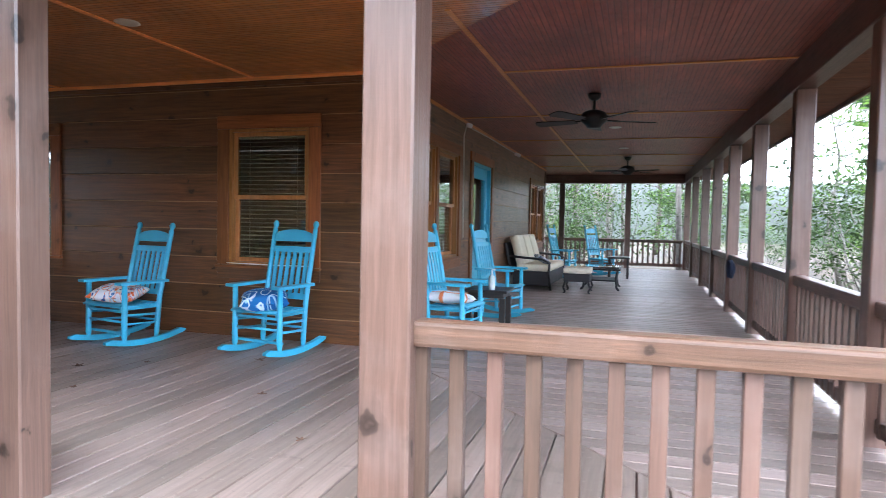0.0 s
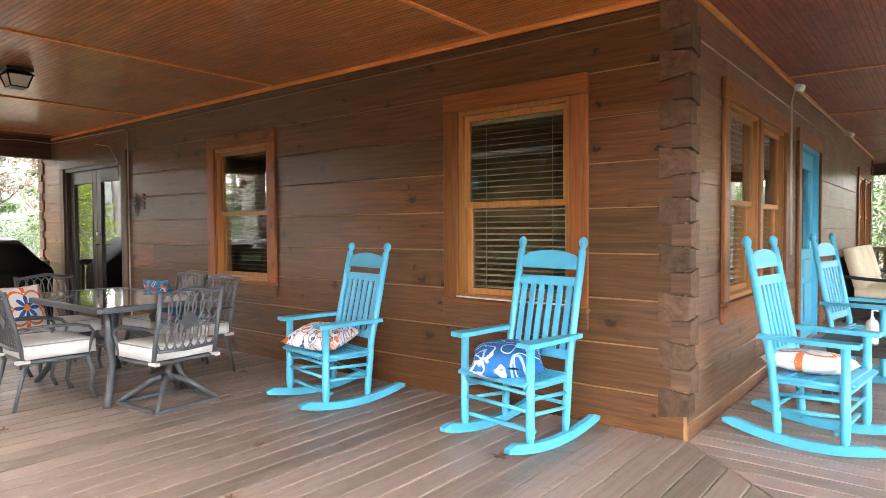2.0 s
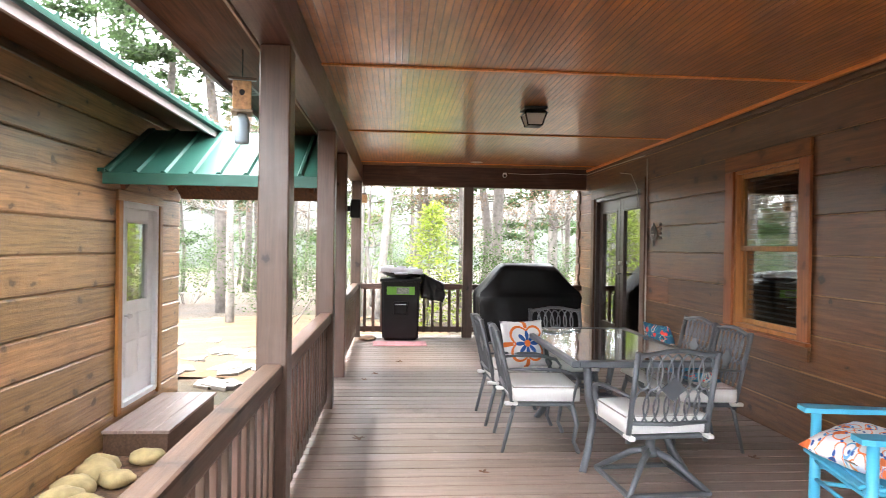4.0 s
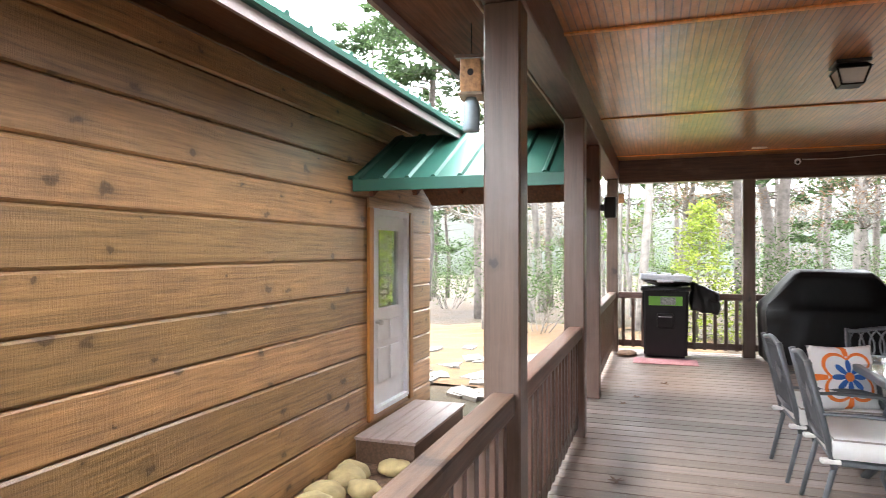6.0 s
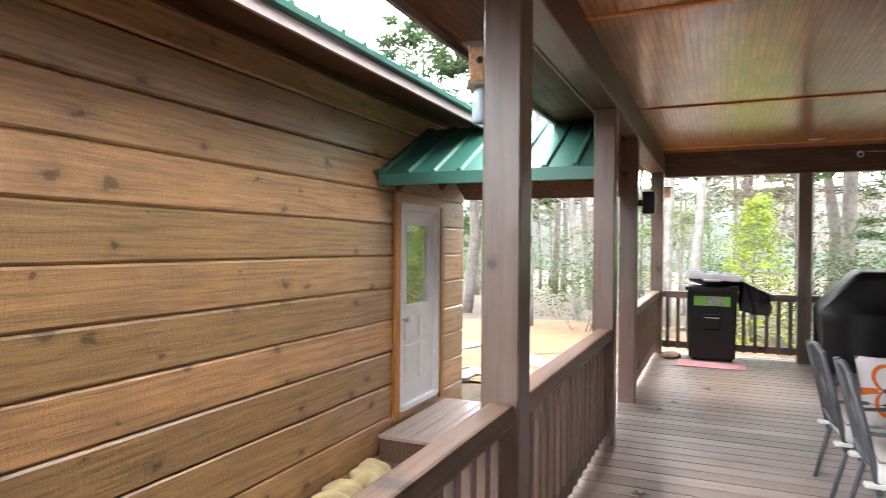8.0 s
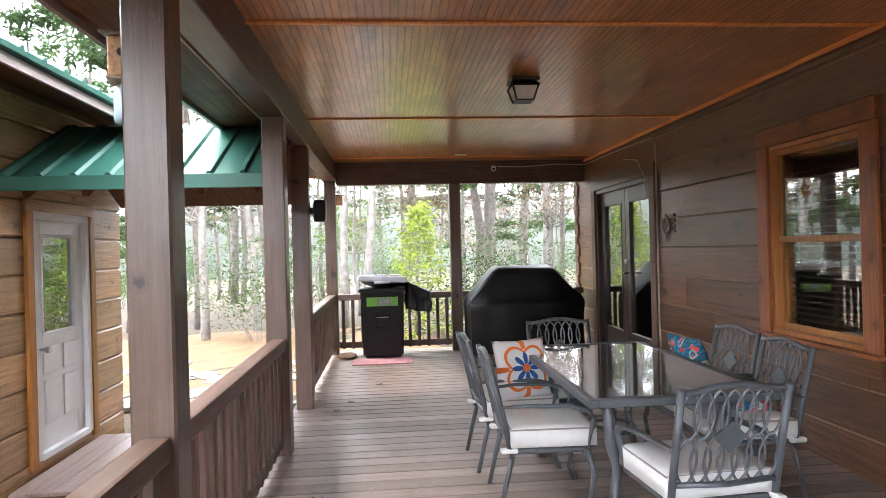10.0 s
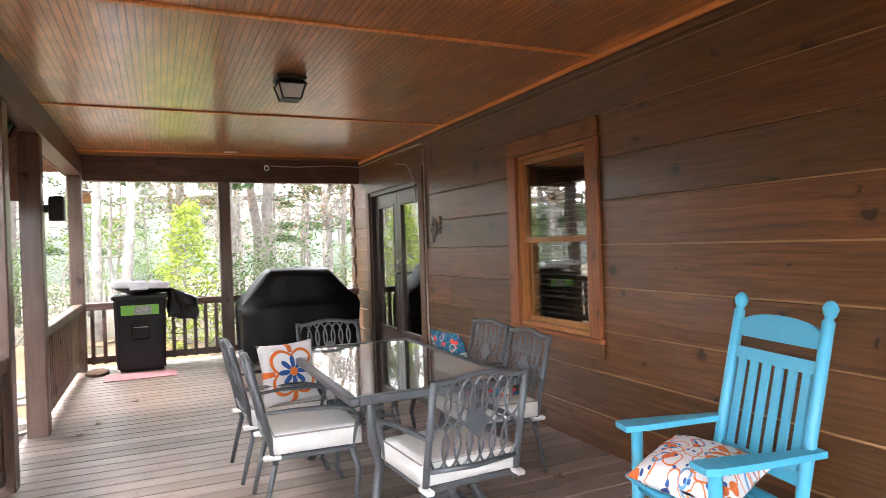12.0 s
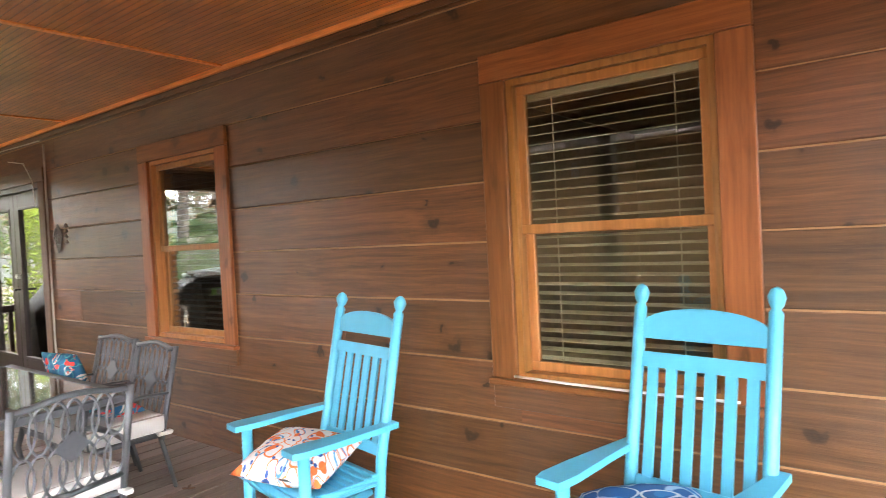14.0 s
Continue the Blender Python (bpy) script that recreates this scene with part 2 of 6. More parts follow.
def ceiling_mat(name, axis, base, coat=1.0, rough=0.32):
    """Varnished beadboard: a bead every 4 cm across the given axis, gently wavy sheets."""
    m, n, l, b = mat(name)
    tc = n.new("ShaderNodeTexCoord")
    sep = n.new("ShaderNodeSeparateXYZ")
    l.new(tc.outputs["Object"], sep.inputs[0])
    f = node(n, "Math", i1=1 / 0.041)
    f.operation = "MULTIPLY"
    l.new(sep.outputs[1 - axis], f.inputs[0])
    fr = n.new("ShaderNodeMath")
    fr.operation = "FRACT"
    l.new(f.outputs[0], fr.inputs[0])
    groove = ramp(n, [(0.0, (0, 0, 0)), (0.13, (1, 1, 1)), (0.87, (1, 1, 1)), (1.0, (0, 0, 0))])
    l.new(fr.outputs[0], groove.inputs[0])
    mp = n.new("ShaderNodeMapping")
    mp.inputs["Scale"].default_value = [3.0 if i == axis else 22.0 for i in range(3)]
    l.new(tc.outputs["Object"], mp.inputs["Vector"])
    g = node(n, "TexNoise", Scale=1.0, Detail=6.0, Roughness=0.6)
    l.new(mp.outputs[0], g.inputs["Vector"])
    r = ramp(n, [(0.3, [c * 0.62 for c in base]), (0.55, base), (0.78, [c * 1.5 for c in base])])
    l.new(g.outputs["Fac"], r.inputs[0])
    stain = node(n, "TexNoise", Scale=1.1, Detail=5.0, Roughness=0.65)
    l.new(tc.outputs["Object"], stain.inputs["Vector"])
    sr = ramp(n, [(0.35, (0.75, 0.7, 0.68)), (0.7, (1.25, 1.22, 1.2))])
    l.new(stain.outputs["Fac"], sr.inputs[0])
    col = mixc(n, l, 1.0, r.outputs[0], sr.outputs[0], "MULTIPLY")
    gc = mixc(n, l, groove.outputs[0], [c * 0.25 for c in base], col)
    l.new(gc, b.inputs["Base Color"])
    wave = n.new("ShaderNodeMapping")
    wave.inputs["Scale"].default_value = [1.2 if i == axis else 3.5 for i in range(3)]
    l.new(tc.outputs["Object"], wave.inputs["Vector"])
    wv = node(n, "TexNoise", Scale=5.0, Detail=5.0, Roughness=0.55)
    l.new(wave.outputs[0], wv.inputs["Vector"])
    b1 = node(n, "Bump", Strength=0.6, Distance=0.014)
    l.new(wv.outputs["Fac"], b1.inputs["Height"])
    b2 = node(n, "Bump", Strength=0.9, Distance=0.004)
    l.new(groove.outputs[0], b2.inputs["Height"])
    l.new(b1.outputs[0], b2.inputs["Normal"])
    l.new(b2.outputs[0], b.inputs["Normal"])
    b.inputs["Roughness"].default_value = rough
    b.inputs["Coat Weight"].default_value = coat
    b.inputs["Coat IOR"].default_value = 1.75
    b.inputs["Coat Roughness"].default_value = 0.2
    return m


# One beadboard in two tones: bounced light put into the front colour, side darker.
CEILX = ceiling_mat("beadboard_front_lit", 0, (0.6, 0.225, 0.052), 1.0)
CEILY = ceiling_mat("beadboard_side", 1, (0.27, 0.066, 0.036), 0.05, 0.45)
TURQ = plain("turquoise_paint", (0.075, 0.42, 0.62), 0.4, 0, 0.07, 5, 0.12, 60)
METAL = plain("grey_cast_metal", (0.11, 0.118, 0.13), 0.42, 0.3, 0.15, 9, 0.1, 200)
CUSH = plain("grey_white_cushion", (0.72, 0.71, 0.69), 0.9, 0, 0.06, 4, 0.3, 260)
CREAM = plain("cream_cushion", (0.68, 0.6, 0.46), 0.9, 0, 0.06, 4, 0.3, 260)
PIPING = plain("cushion_piping", (0.3, 0.26, 0.24), 0.85)
WICKER = plain("dark_wicker", (0.018, 0.016, 0.018), 0.6, 0, 0.3, 60, 0.8, 90)
BLACKW = plain("black_wood", (0.025, 0.02, 0.018), 0.45)
IRON = plain("black_iron", (0.015, 0.014, 0.014), 0.4, 0.4)
BLACKP = plain("black_plastic", (0.007, 0.0075, 0.009), 0.42, 0, 0.2, 8, 0.1, 90, spec=0.3)
LIDP = plain("lid_plastic", (0.62, 0.66, 0.7), 0.35, 0, 0.15, 6, 0.05)
BAG = plain("black_bag", (0.006, 0.006, 0.007), 0.36, 0, 0.3, 12, 0.4, 22, spec=0.3)
COVER = plain("black_grill_cover", (0.005, 0.0054, 0.0063), 0.45, 0, 0.3, 5, 0.9, 9, spec=0.2)
GREENM = plain("green_roof_metal", (0.028, 0.11, 0.08), 0.45, 0.1, 0.12, 4, 0.04)
WHITE = plain("white_paint", (0.72, 0.73, 0.74), 0.4, 0, 0.05)
BLIND = plain("blind_slat", (0.7, 0.58, 0.4), 0.5, 0, 0.06)
BLINDD = plain("brown_blind_slat", (0.16, 0.11, 0.075), 0.5, 0, 0.06)
BLINDG = plain("rosy_blind_slat", (0.52, 0.27, 0.21), 0.5, 0, 0.06)
SOFFIT = wood("soffit_board", (0.060, 0.023, 0.011), (0.120, 0.046, 0.022), (0.192, 0.074, 0.035), 0, 0.6, 0.3, 0.1, spec=0.12)
FASCIA = plain("fascia_paint", (0.27, 0.22, 0.205), 0.5)
INNER = plain("inner_wall", (0.3, 0.22, 0.15), 0.8)
FDOOR = plain("dark_door_paint", (0.045, 0.028, 0.024), 0.35, 0, 0.1)
STONE = plain("field_stone", (0.42, 0.33, 0.16), 0.8, 0, 0.3, 7, 0.6, 25)
MULCH = plain("leaf_mulch", (0.13, 0.075, 0.045), 0.95, 0, 0.6, 18, 1.0, 40)
FLAG = plain("flagstone", (0.13, 0.122, 0.108), 0.85, 0, 0.2, 3, 0.5, 20)
STRAW = plain("straw", (0.09, 0.046, 0.013), 0.9, 0, 0.4, 8, 0.8, 40)
# Pale joint filler; its tan also stands in for light caught on log edges.
LITCAULK = plain("tan_lit_caulk", (0.32, 0.18, 0.085), 0.7)
CABLE = plain("pale_cable", (0.5, 0.47, 0.42), 0.5)
FROST = plain("frosted_lamp_glass", (0.55, 0.53, 0.48), 0.3)
CHROME = plain("brushed_steel", (0.55, 0.55, 0.55), 0.3, 0.9)


def glass_mat(name, tint):
    """Thin clear glass: what lies behind shows, with a mirror that grows towards grazing sight."""
    m, n, l, b = mat(name)
    out = n["Material Output"]
    tr, gl, mx = node(n, "BsdfTransparent"), node(n, "BsdfGlossy"), n.new("ShaderNodeMixShader")
    tr.inputs["Color"].default_value = (*tint, 1)
    gl.inputs["Roughness"].default_value = 0.01
    lw = node(n, "LayerWeight", Blend=0.5)
    pw = node(n, "Math", i1=2.3)
    pw.operation = "POWER"
    l.new(lw.outputs["Facing"], pw.inputs[0])
    boost = node(n, "Math", i1=0.88, i2=0.09)
    boost.operation = "MULTIPLY_ADD"
    l.new(pw.outputs[0], boost.inputs[0])
    l.new(boost.outputs[0], mx.inputs[0])
    l.new(tr.outputs[0], mx.inputs[1])
    l.new(gl.outputs[0], mx.inputs[2])
    l.new(mx.outputs[0], out.inputs["Surface"])
    return m


GLASS = glass_mat("window_glass", (0.86, 0.9, 0.88))
TABLEGLASS = plain("smoky_table_glass", (0.05, 0.05, 0.048), 0.06, 0, 0.6, 70, 0.0, coat=1.0)


# ---- mesh helpers ----
def box(bm, x0, x1, y0, y1, z0, z1, bevel=0.0, m=None):
    vs = [bm.verts.new(p) for p in ((x0, y0, z0), (x1, y0, z0), (x1, y1, z0), (x0, y1, z0), (x0, y0, z1), (x1, y0, z1), (x1, y1, z1), (x0, y1, z1))]
    fs = [bm.faces.new([vs[i] for i in q]) for q in ((3, 2, 1, 0), (4, 5, 6, 7), (0, 1, 5, 4), (1, 2, 6, 5), (2, 3, 7, 6), (3, 0, 4, 7))]
    if bevel:
        es = list({e for f in fs for e in f.edges})
        r = bmesh.ops.bevel(bm, geom=es, offset=bevel, segments=2 if bevel > 0.008 else 1, affect="EDGES", profile=0.6)
        vs = list({v for f in r["faces"] for v in f.verts} | {v for v in vs if v.is_valid})
    if m is not None:
        bmesh.ops.transform(bm, matrix=m, verts=vs)
    return bm


def tube(bm, pts, rad, sides=8, squash=1.0, cap=True):
    """A round bar along points; rad is one radius or one for each point."""
    pts = [Vector(p) for p in pts]
    rads = rad if isinstance(rad, (list, tuple)) else [rad] * len(pts)
    rings, up = [], None
    for i, p in enumerate(pts):
        d = (pts[min(i + 1, len(pts) - 1)] - pts[max(i - 1, 0)]).normalized()
        if up is None:
            up = Vector((0, 0, 1)) if abs(d.z) < 0.9 else Vector((1, 0, 0))
        s = d.cross(up).normalized()
        up = s.cross(d).normalized()
        rings.append([bm.verts.new(p + rads[i] * (math.cos(a) * s + squash * math.sin(a) * up)) for a in [2 * math.pi * k / sides for k in range(sides)]])
    for a, b in zip(rings, rings[1:]):
        for k in range(sides):
            f = bm.faces.new((a[k], a[(k + 1) % sides], b[(k + 1) % sides], b[k]))
            f.smooth = sides > 5
    if cap:
        bm.faces.new(rings[0][::-1])
        bm.faces.new(rings[-1])
    return bm


def lathe(bm, profile, x=0.0, y=0.0, sides=20):
    """A turned shape: rows of radius and height."""
    rings = [[bm.verts.new((x + r * math.cos(2 * math.pi * k / sides), y + r * math.sin(2 * math.pi * k / sides), z)) for k in range(sides)] for r, z in profile]
    for a, b in zip(rings, rings[1:]):
        for k in range(sides):
            bm.faces.new((a[k], a[(k + 1) % sides], b[(k + 1) % sides], b[k])).smooth = True
    bm.faces.new(rings[0][::-1])
    bm.faces.new(rings[-1])
    return bm


def prism(bm, outline, z0, z1, m=None):
    """An outline of x, y pulled up from z0 to z1."""
    a = [bm.verts.new((x, y, z0)) for x, y in outline]
    b = [bm.verts.new((x, y, z1)) for x, y in outline]
    bm.faces.new(a[::-1])
    bm.faces.new(b)
    for i in range(len(a)):
        j = (i + 1) % len(a)
        bm.faces.new((a[i], a[j], b[j], b[i]))
    if m is not None:
        bmesh.ops.transform(bm, matrix=m, verts=a + b)
    return bm


def B():
    return bmesh.new()


def done(bm, name, material):
    bmesh.ops.recalc_face_normals(bm, faces=bm.faces)
    me = bpy.data.meshes.new(name)
    bm.to_mesh(me)
    bm.free()
    me.materials.append(material)
    return me


def part(name, bm, material, parent, label=""):
    ob = new(name, done(bm, name, material))
    ob.parent = parent
    return tagged(ob, label) if label else ob


def thing(name, label, category, m=None, group="", kind=""):
    ob = new(name)
    ob.empty_display_size = 0.1
    if m is not None:
        ob.matrix_world = m
    return tagged(ob, label, category, group, kind)


def solid(name, bm, material, label, category="", group="", kind="", m=None):
    ob = new(name, done(bm, name, material))
    if m is not None:
        ob.matrix_world = m
    return tagged(ob, label, category, group, kind)


def structure(name, bm, material, label):
    return solid(name, bm, material, label, kind="structure")


def chamfered(x0, x1, y0, y1, z0, z1, c):
    """A box with its long edges cut, as points and faces: a cheap plank."""
    d = max((x1 - x0, 0), (y1 - y0, 1), (z1 - z0, 2))[1]
    lo, hi = [x0, y0, z0], [x1, y1, z1]
    u, v = [i for i in range(3) if i != d]
    ring = [(lo[u] + c, lo[v]), (hi[u] - c, lo[v]), (hi[u], lo[v] + c), (hi[u], hi[v] - c), (hi[u] - c, hi[v]), (lo[u] + c, hi[v]), (lo[u], hi[v] - c), (lo[u], lo[v] + c)]
    pts = []
    for end in (lo[d], hi[d]):
        for a, b in ring:
            p = [0, 0, 0]
            p[d], p[u], p[v] = end, a, b
            pts.append(p)
    faces = [tuple(range(7, -1, -1)), tuple(range(8, 16))] + [(i, (i + 1) % 8, 8 + (i + 1) % 8, 8 + i) for i in range(8)]
    return pts, faces


def plank(name, x0, x1, y0, y1, z0, z1, c, material, parent):
    pts, faces = chamfered(x0, x1, y0, y1, z0, z1, c)
    me = bpy.data.meshes.new(name)
    me.from_pydata(pts, [], faces)
    me.materials.append(material)
    ob = new(name, me)
    ob.parent = parent
    return ob


# ---- structure ----
CEIL, WALL, EAST = 2.52, 6.5, -2.5
DECK, WEST = -0.08, -11.72


def on_deck(x, y, z=0.0, rx=0, ry=0, rz=0, s=1.0, sz=1.0):
    """A place on the porch deck, with the size along the ground and upwards."""
    return pose(x, y, DECK + z, rx, ry, rz) @ Matrix.Diagonal((s, s, sz, 1))


COURSE = 0.283


def log_wall(name, label, along, face, inward, a0, a1, zs, holes, material, seed, thick=0.16, lit_caulk=None, joints=0.5):
    """A wall of squared logs, butted end to end, with holes (a0, a1, z0, z1) left open."""
    rng = random.Random(seed)
    bm = B()
    back = face + inward * (thick + 0.02)

    def slab(p, q, z0, z1):
        if q - p < 0.01 or z1 - z0 < 0.01:
            return
        f0, f1 = sorted((face + inward * (0.006 if lit_caulk else 0.025), back))
        box(bm, *((p, q, f0, f1) if along == 0 else (f0, f1, p, q)), z0, z1)
    edges = sorted({a0, a1, *[h[0] for h in holes], *[h[1] for h in holes]})
    for p, q in zip(edges, edges[1:]):
        hs = [h for h in holes if h[0] <= p + 1e-6 and h[1] >= q - 1e-6]
        if hs:
            slab(p, q, zs[0], hs[0][2])
            slab(p, q, hs[0][3], zs[-1])
        else:
            slab(p, q, zs[0], zs[-1])
    wall = structure(name, bm, lit_caulk or material, label)
    for z0, z1 in zip(zs, zs[1:]):
        blocked = sorted((h[0], h[1]) for h in holes if h[2] < z1 - 0.02 and h[3] > z0 + 0.02)
        free, at = [], a0
        for p, q in blocked:
            free.append((at, p))
            at = q
        free.append((at, a1))
        for hh in holes:
            for za, zb in ((z0, min(z1, hh[2])), (max(z0, hh[3]), z1)):
                if 0.02 < zb - za < z1 - z0 - 0.001 and hh[2] < z1 - 0.02 and hh[3] > z0 + 0.02:
                    f0, f1 = sorted((face, face + inward * 0.07))
                    spot = (hh[0], hh[1], f0, f1) if along == 0 else (f0, f1, hh[0], hh[1])
                    plank("log", *spot, za + 0.003, zb - 0.002, 0.006, material, wall)
        for p, q in free:
            cut = [p]
            if q - p > 1.2 and rng.random() < joints:
                cut.append(p + (q - p) * rng.uniform(0.3, 0.7))
            cut.append(q)
            for s, e in zip(cut, cut[1:]):
                if e - s < 0.03:
                    continue
                out = rng.uniform(-0.003, 0.003)
                f0, f1 = sorted((face + out, face + inward * 0.07))
                g = rng.uniform(0.0015, 0.0045) if lit_caulk else rng.uniform(0.004, 0.006)
                spot = (s + 0.001, e - 0.001, f0, f1) if along == 0 else (f0, f1, s + 0.001, e - 0.001)
                plank("log", *spot, z0 + g, z1 - g * 0.5, 0.006 if lit_caulk else 0.013, material, wall)
    return wall


def window(name, label, along, face, inward, a0, a1, z0, z1, tx, tz, sash, slats, slatmat, double=False, lower=True, apron=None, closed=0.2):
    """A sash window set in a wall: outer size with trim; the wall hole is the size less the trim."""
    w = 0.13
    win = tagged(new(name), label, kind="structure")
    win.empty_display_size = 0.1

    def bx(bm, p, q, d0, d1, za, zb, bev=0.004):
        f0, f1 = sorted((face - inward * d0, face - inward * d1))
        return box(bm, *((p, q, f0, f1) if along == 0 else (f0, f1, p, q)), za, zb, bev)
    part("trim", bx(B(), a0, a1, 0.003, 0.032, z1 - w, z1), tx, win)
    part("trim", bx(B(), a0, a0 + w, 0.003, 0.03, z0, z1 - w - 0.002), tz, win)
    part("trim", bx(B(), a1 - w, a1, 0.003, 0.03, z0, z1 - w - 0.002), tz, win)
    part("window_sill", bx(B(), a0 - 0.01, a1 + 0.01, 0.003, 0.05, z0 - 0.03, z0 - 0.002), tx, win)
    part("apron", bx(B(), a0, a1, 0.003, 0.025, z0 - 0.14, z0 - 0.032), apron or tx, win)
    spans = [(a0 + w, a1 - w)]
    if double:
        mid = (a0 + a1) / 2
        part("mullion", bx(B(), mid - 0.05, mid + 0.05, 0.003, 0.026, z0, z1 - w - 0.002), tz, win)
        spans = [(a0 + w, mid - 0.05), (mid + 0.05, a1 - w)]
    for p, q in spans:
        bm = B()
        for za, zb in ((z0, z0 + 0.03), (z1 - w - 0.03, z1 - w - 0.002)):
            bx(bm, p, q, -0.14, 0.005, za, zb, 0)
        for s, e in ((p, p + 0.03), (q - 0.03, q)):
            bx(bm, s, e, -0.14, 0.005, z0 + 0.03, z1 - w - 0.03, 0)
        part("window_frame", bm, sash, win)
        zm = (z0 + z1 - w) / 2
        for k, (za, zb, d) in enumerate(((zm - 0.02, z1 - w - 0.03, -0.03), (z0 + 0.03, zm + 0.02, -0.06))):
            bm = B()
            s0, s1, th = p + 0.03, q - 0.03, 0.042
            bx(bm, s0, s1, d, d - 0.03, za, za + th, 0.003)
            bx(bm, s0, s1, d, d - 0.03, zb - th, zb, 0.003)
            bx(bm, s0, s0 + th, d, d - 0.03, za + th, zb - th, 0.003)
            bx(bm, s1 - th, s1, d, d - 0.03, za + th, zb - th, 0.003)
            fr = part("sash", bm, sash, win)
            if closed > 1:
                for e0, e1, ea, eb in ((s0 + th, s1 - th, za + th, za + th + 0.014), (s0 + th, s1 - th, zb - th - 0.014, zb - th), (s0 + th, s0 + th + 0.014, za + th + 0.015, zb - th - 0.015), (s1 - th - 0.014, s1 - th, za + th + 0.015, zb - th - 0.015)):
                    part("glazing_bead", bx(B(), e0, e1, d, d - 0.012, ea, eb, 0), WHITE, fr)
            gl = part("pane", bx(B(), s0 + th - 0.005, s1 - th + 0.005, d - 0.012, d - 0.016, za + th - 0.005, zb - th + 0.005, 0), GLASS, fr)
            gl.visible_shadow = False
        bm = B()
        bx(bm, p + 0.04, q - 0.04, -0.1, -0.13, z1 - w - 0.09, z1 - w - 0.035, 0.004)
        part("blind_headrail", bm, slatmat, win)
        z = z1 - w - 0.12
        low = z0 + 0.06 if lower else zm
        sp = 0.043
        while z > low:
            bm = B()
            f = face + inward * (0.115)
            half, tilt = 0.021, closed
            pa = [(-half, -half * tilt), (half, half * tilt)]
            (u0, h0), (u1, h1) = pa
            pts = [(p + 0.045, f + inward * u0, z + h0), (q - 0.045, f + inward * u0, z + h0), (q - 0.045, f + inward * u1, z + h1), (p + 0.045, f + inward * u1, z + h1)]
            up = [Vector(v) + Vector((0, 0, 0.003)) for v in pts]
            sw = [v if along == 0 else (v[1], v[0], v[2]) for v in pts + [tuple(v) for v in up]]
            vs = [bm.verts.new(v) for v in sw]
            for qd in ((3, 2, 1, 0), (4, 5, 6, 7), (0, 1, 5, 4), (1, 2, 6, 5), (2, 3, 7, 6), (3, 0, 4, 7)):
                bm.faces.new([vs[i] for i in qd])
            part("slat", bm, slatmat, win)
            z -= sp
        for c in (p + 0.2 * (q - p), p + 0.8 * (q - p)):
            part("blind_cord", bx(B(), c - 0.002, c + 0.002, -0.086, -0.089, low, z1 - w - 0.09, 0), slatmat, win)
    return win


ZS = [-0.3] + [round(-0.132 + COURSE * k, 3) for k in range(0, 10)] + [CEIL + 0.1]
W1, W2, FD = (-4.28, -3.115, 0.65, 2.143), (-7.49, -6.325, 0.66, 2.13), (-11.35, -9.31, DECK, 2.17)


def hole(w, trim=0.13, sill=0.0):
    return (w[0] + trim, w[1] - trim, w[2] - sill, w[3] - trim)


log_wall("wall_south", "dark brown stained squared-log wall with knots", 0, WALL, 1, -12.15, EAST - 0.02, ZS,
         [hole(FD), hole(W2), hole(W1)], LOGX, 3, lit_caulk=LITCAULK)
W3, DR, W4 = (7.16, 9.3, 0.66, 2.143), (9.8, 11.3, DECK, 2.143), (15.1, 17.3, 0.66, 2.143)
ZE = [-0.3] + [round(0.0095 + COURSE * k, 3) for k in range(0, 9)] + [CEIL + 0.1]
log_wall("wall_east", "weathered brown squared-log wall along the side porch", 1, EAST, -1, WALL + 0.02, 17.6, ZE,
         [hole(W3), hole(DR), hole(W4)], LOGY, 5, lit_caulk=LITCAULK)
window("window_1", "stained wood sash window with lowered blinds", 0, WALL, 1, *W1, TRIMX, TRIMZ, SASH, 20, BLIND, apron=LOGX)
window("window_2", "stained wood sash window with open dark blinds", 0, WALL, 1, *W2, TRIMX, TRIMZ, SASH, 20, BLINDD, apron=LOGX)
window("window_3", "double stained wood sash window with blinds", 1, EAST, -1, *W3, TRIMX, TRIMZ, SASH, 20, BLIND, True)
window("window_4", "double stained wood sash window far along the porch", 1, EAST, -1, *W4, TRIMX, TRIMZ, SASH, 20, BLIND, True)

# dovetailed log ends at the house corners
for cx, cy, sx, sy in ((EAST, WALL, 1, -1), (EAST, 17.6, 1, 1), (-12.15, WALL, -1, -1)):
    corner = tagged(new("log_corner"), "dovetailed log ends at the house corner", kind="structure")
    corner.empty_display_size = 0.1
    for k in range(-1, 11):
        z0 = 0.151 + 0.1415 - 0.02 + COURSE * (k - 1)
        # ends of the side logs, seen on the long face
        bm = B()
        prism(bm, [(0, 0.03), (0.18, 0.0), (0.18, 0.178), (0, 0.15)], 0, 0.11)
        o = part("log_end", bm, LOGEND, corner)
        zz = z0 + 0.045
        if zz + 0.17 < CEIL and zz > -0.05:
            o.matrix_world = Matrix(((sx * -1, 0, 0, cx + sx * 0.018), (0, 0, -sy, cy + sy * 0.022), (0, 1, 0, zz), (0, 0, 0, 1)))
        else:
            bpy.data.objects.remove(o)
        bm = B()
        prism(bm, [(0, 0.03), (0.16, 0.0), (0.16, 0.178), (0, 0.15)], 0, 0.11)
        o = part("log_end", bm, LOGEND, corner)
        zz = z0 + 0.045 + 0.1415
        if zz + 0.17 < CEIL and zz > -0.05:
            o.matrix_world = Matrix(((0, 0, -sx, cx + sx * 0.022), (-sy, 0, 0, cy + sy * 0.018), (0, 1, 0, zz), (0, 0, 0, 1)))
        else:
            bpy.data.objects.remove(o)

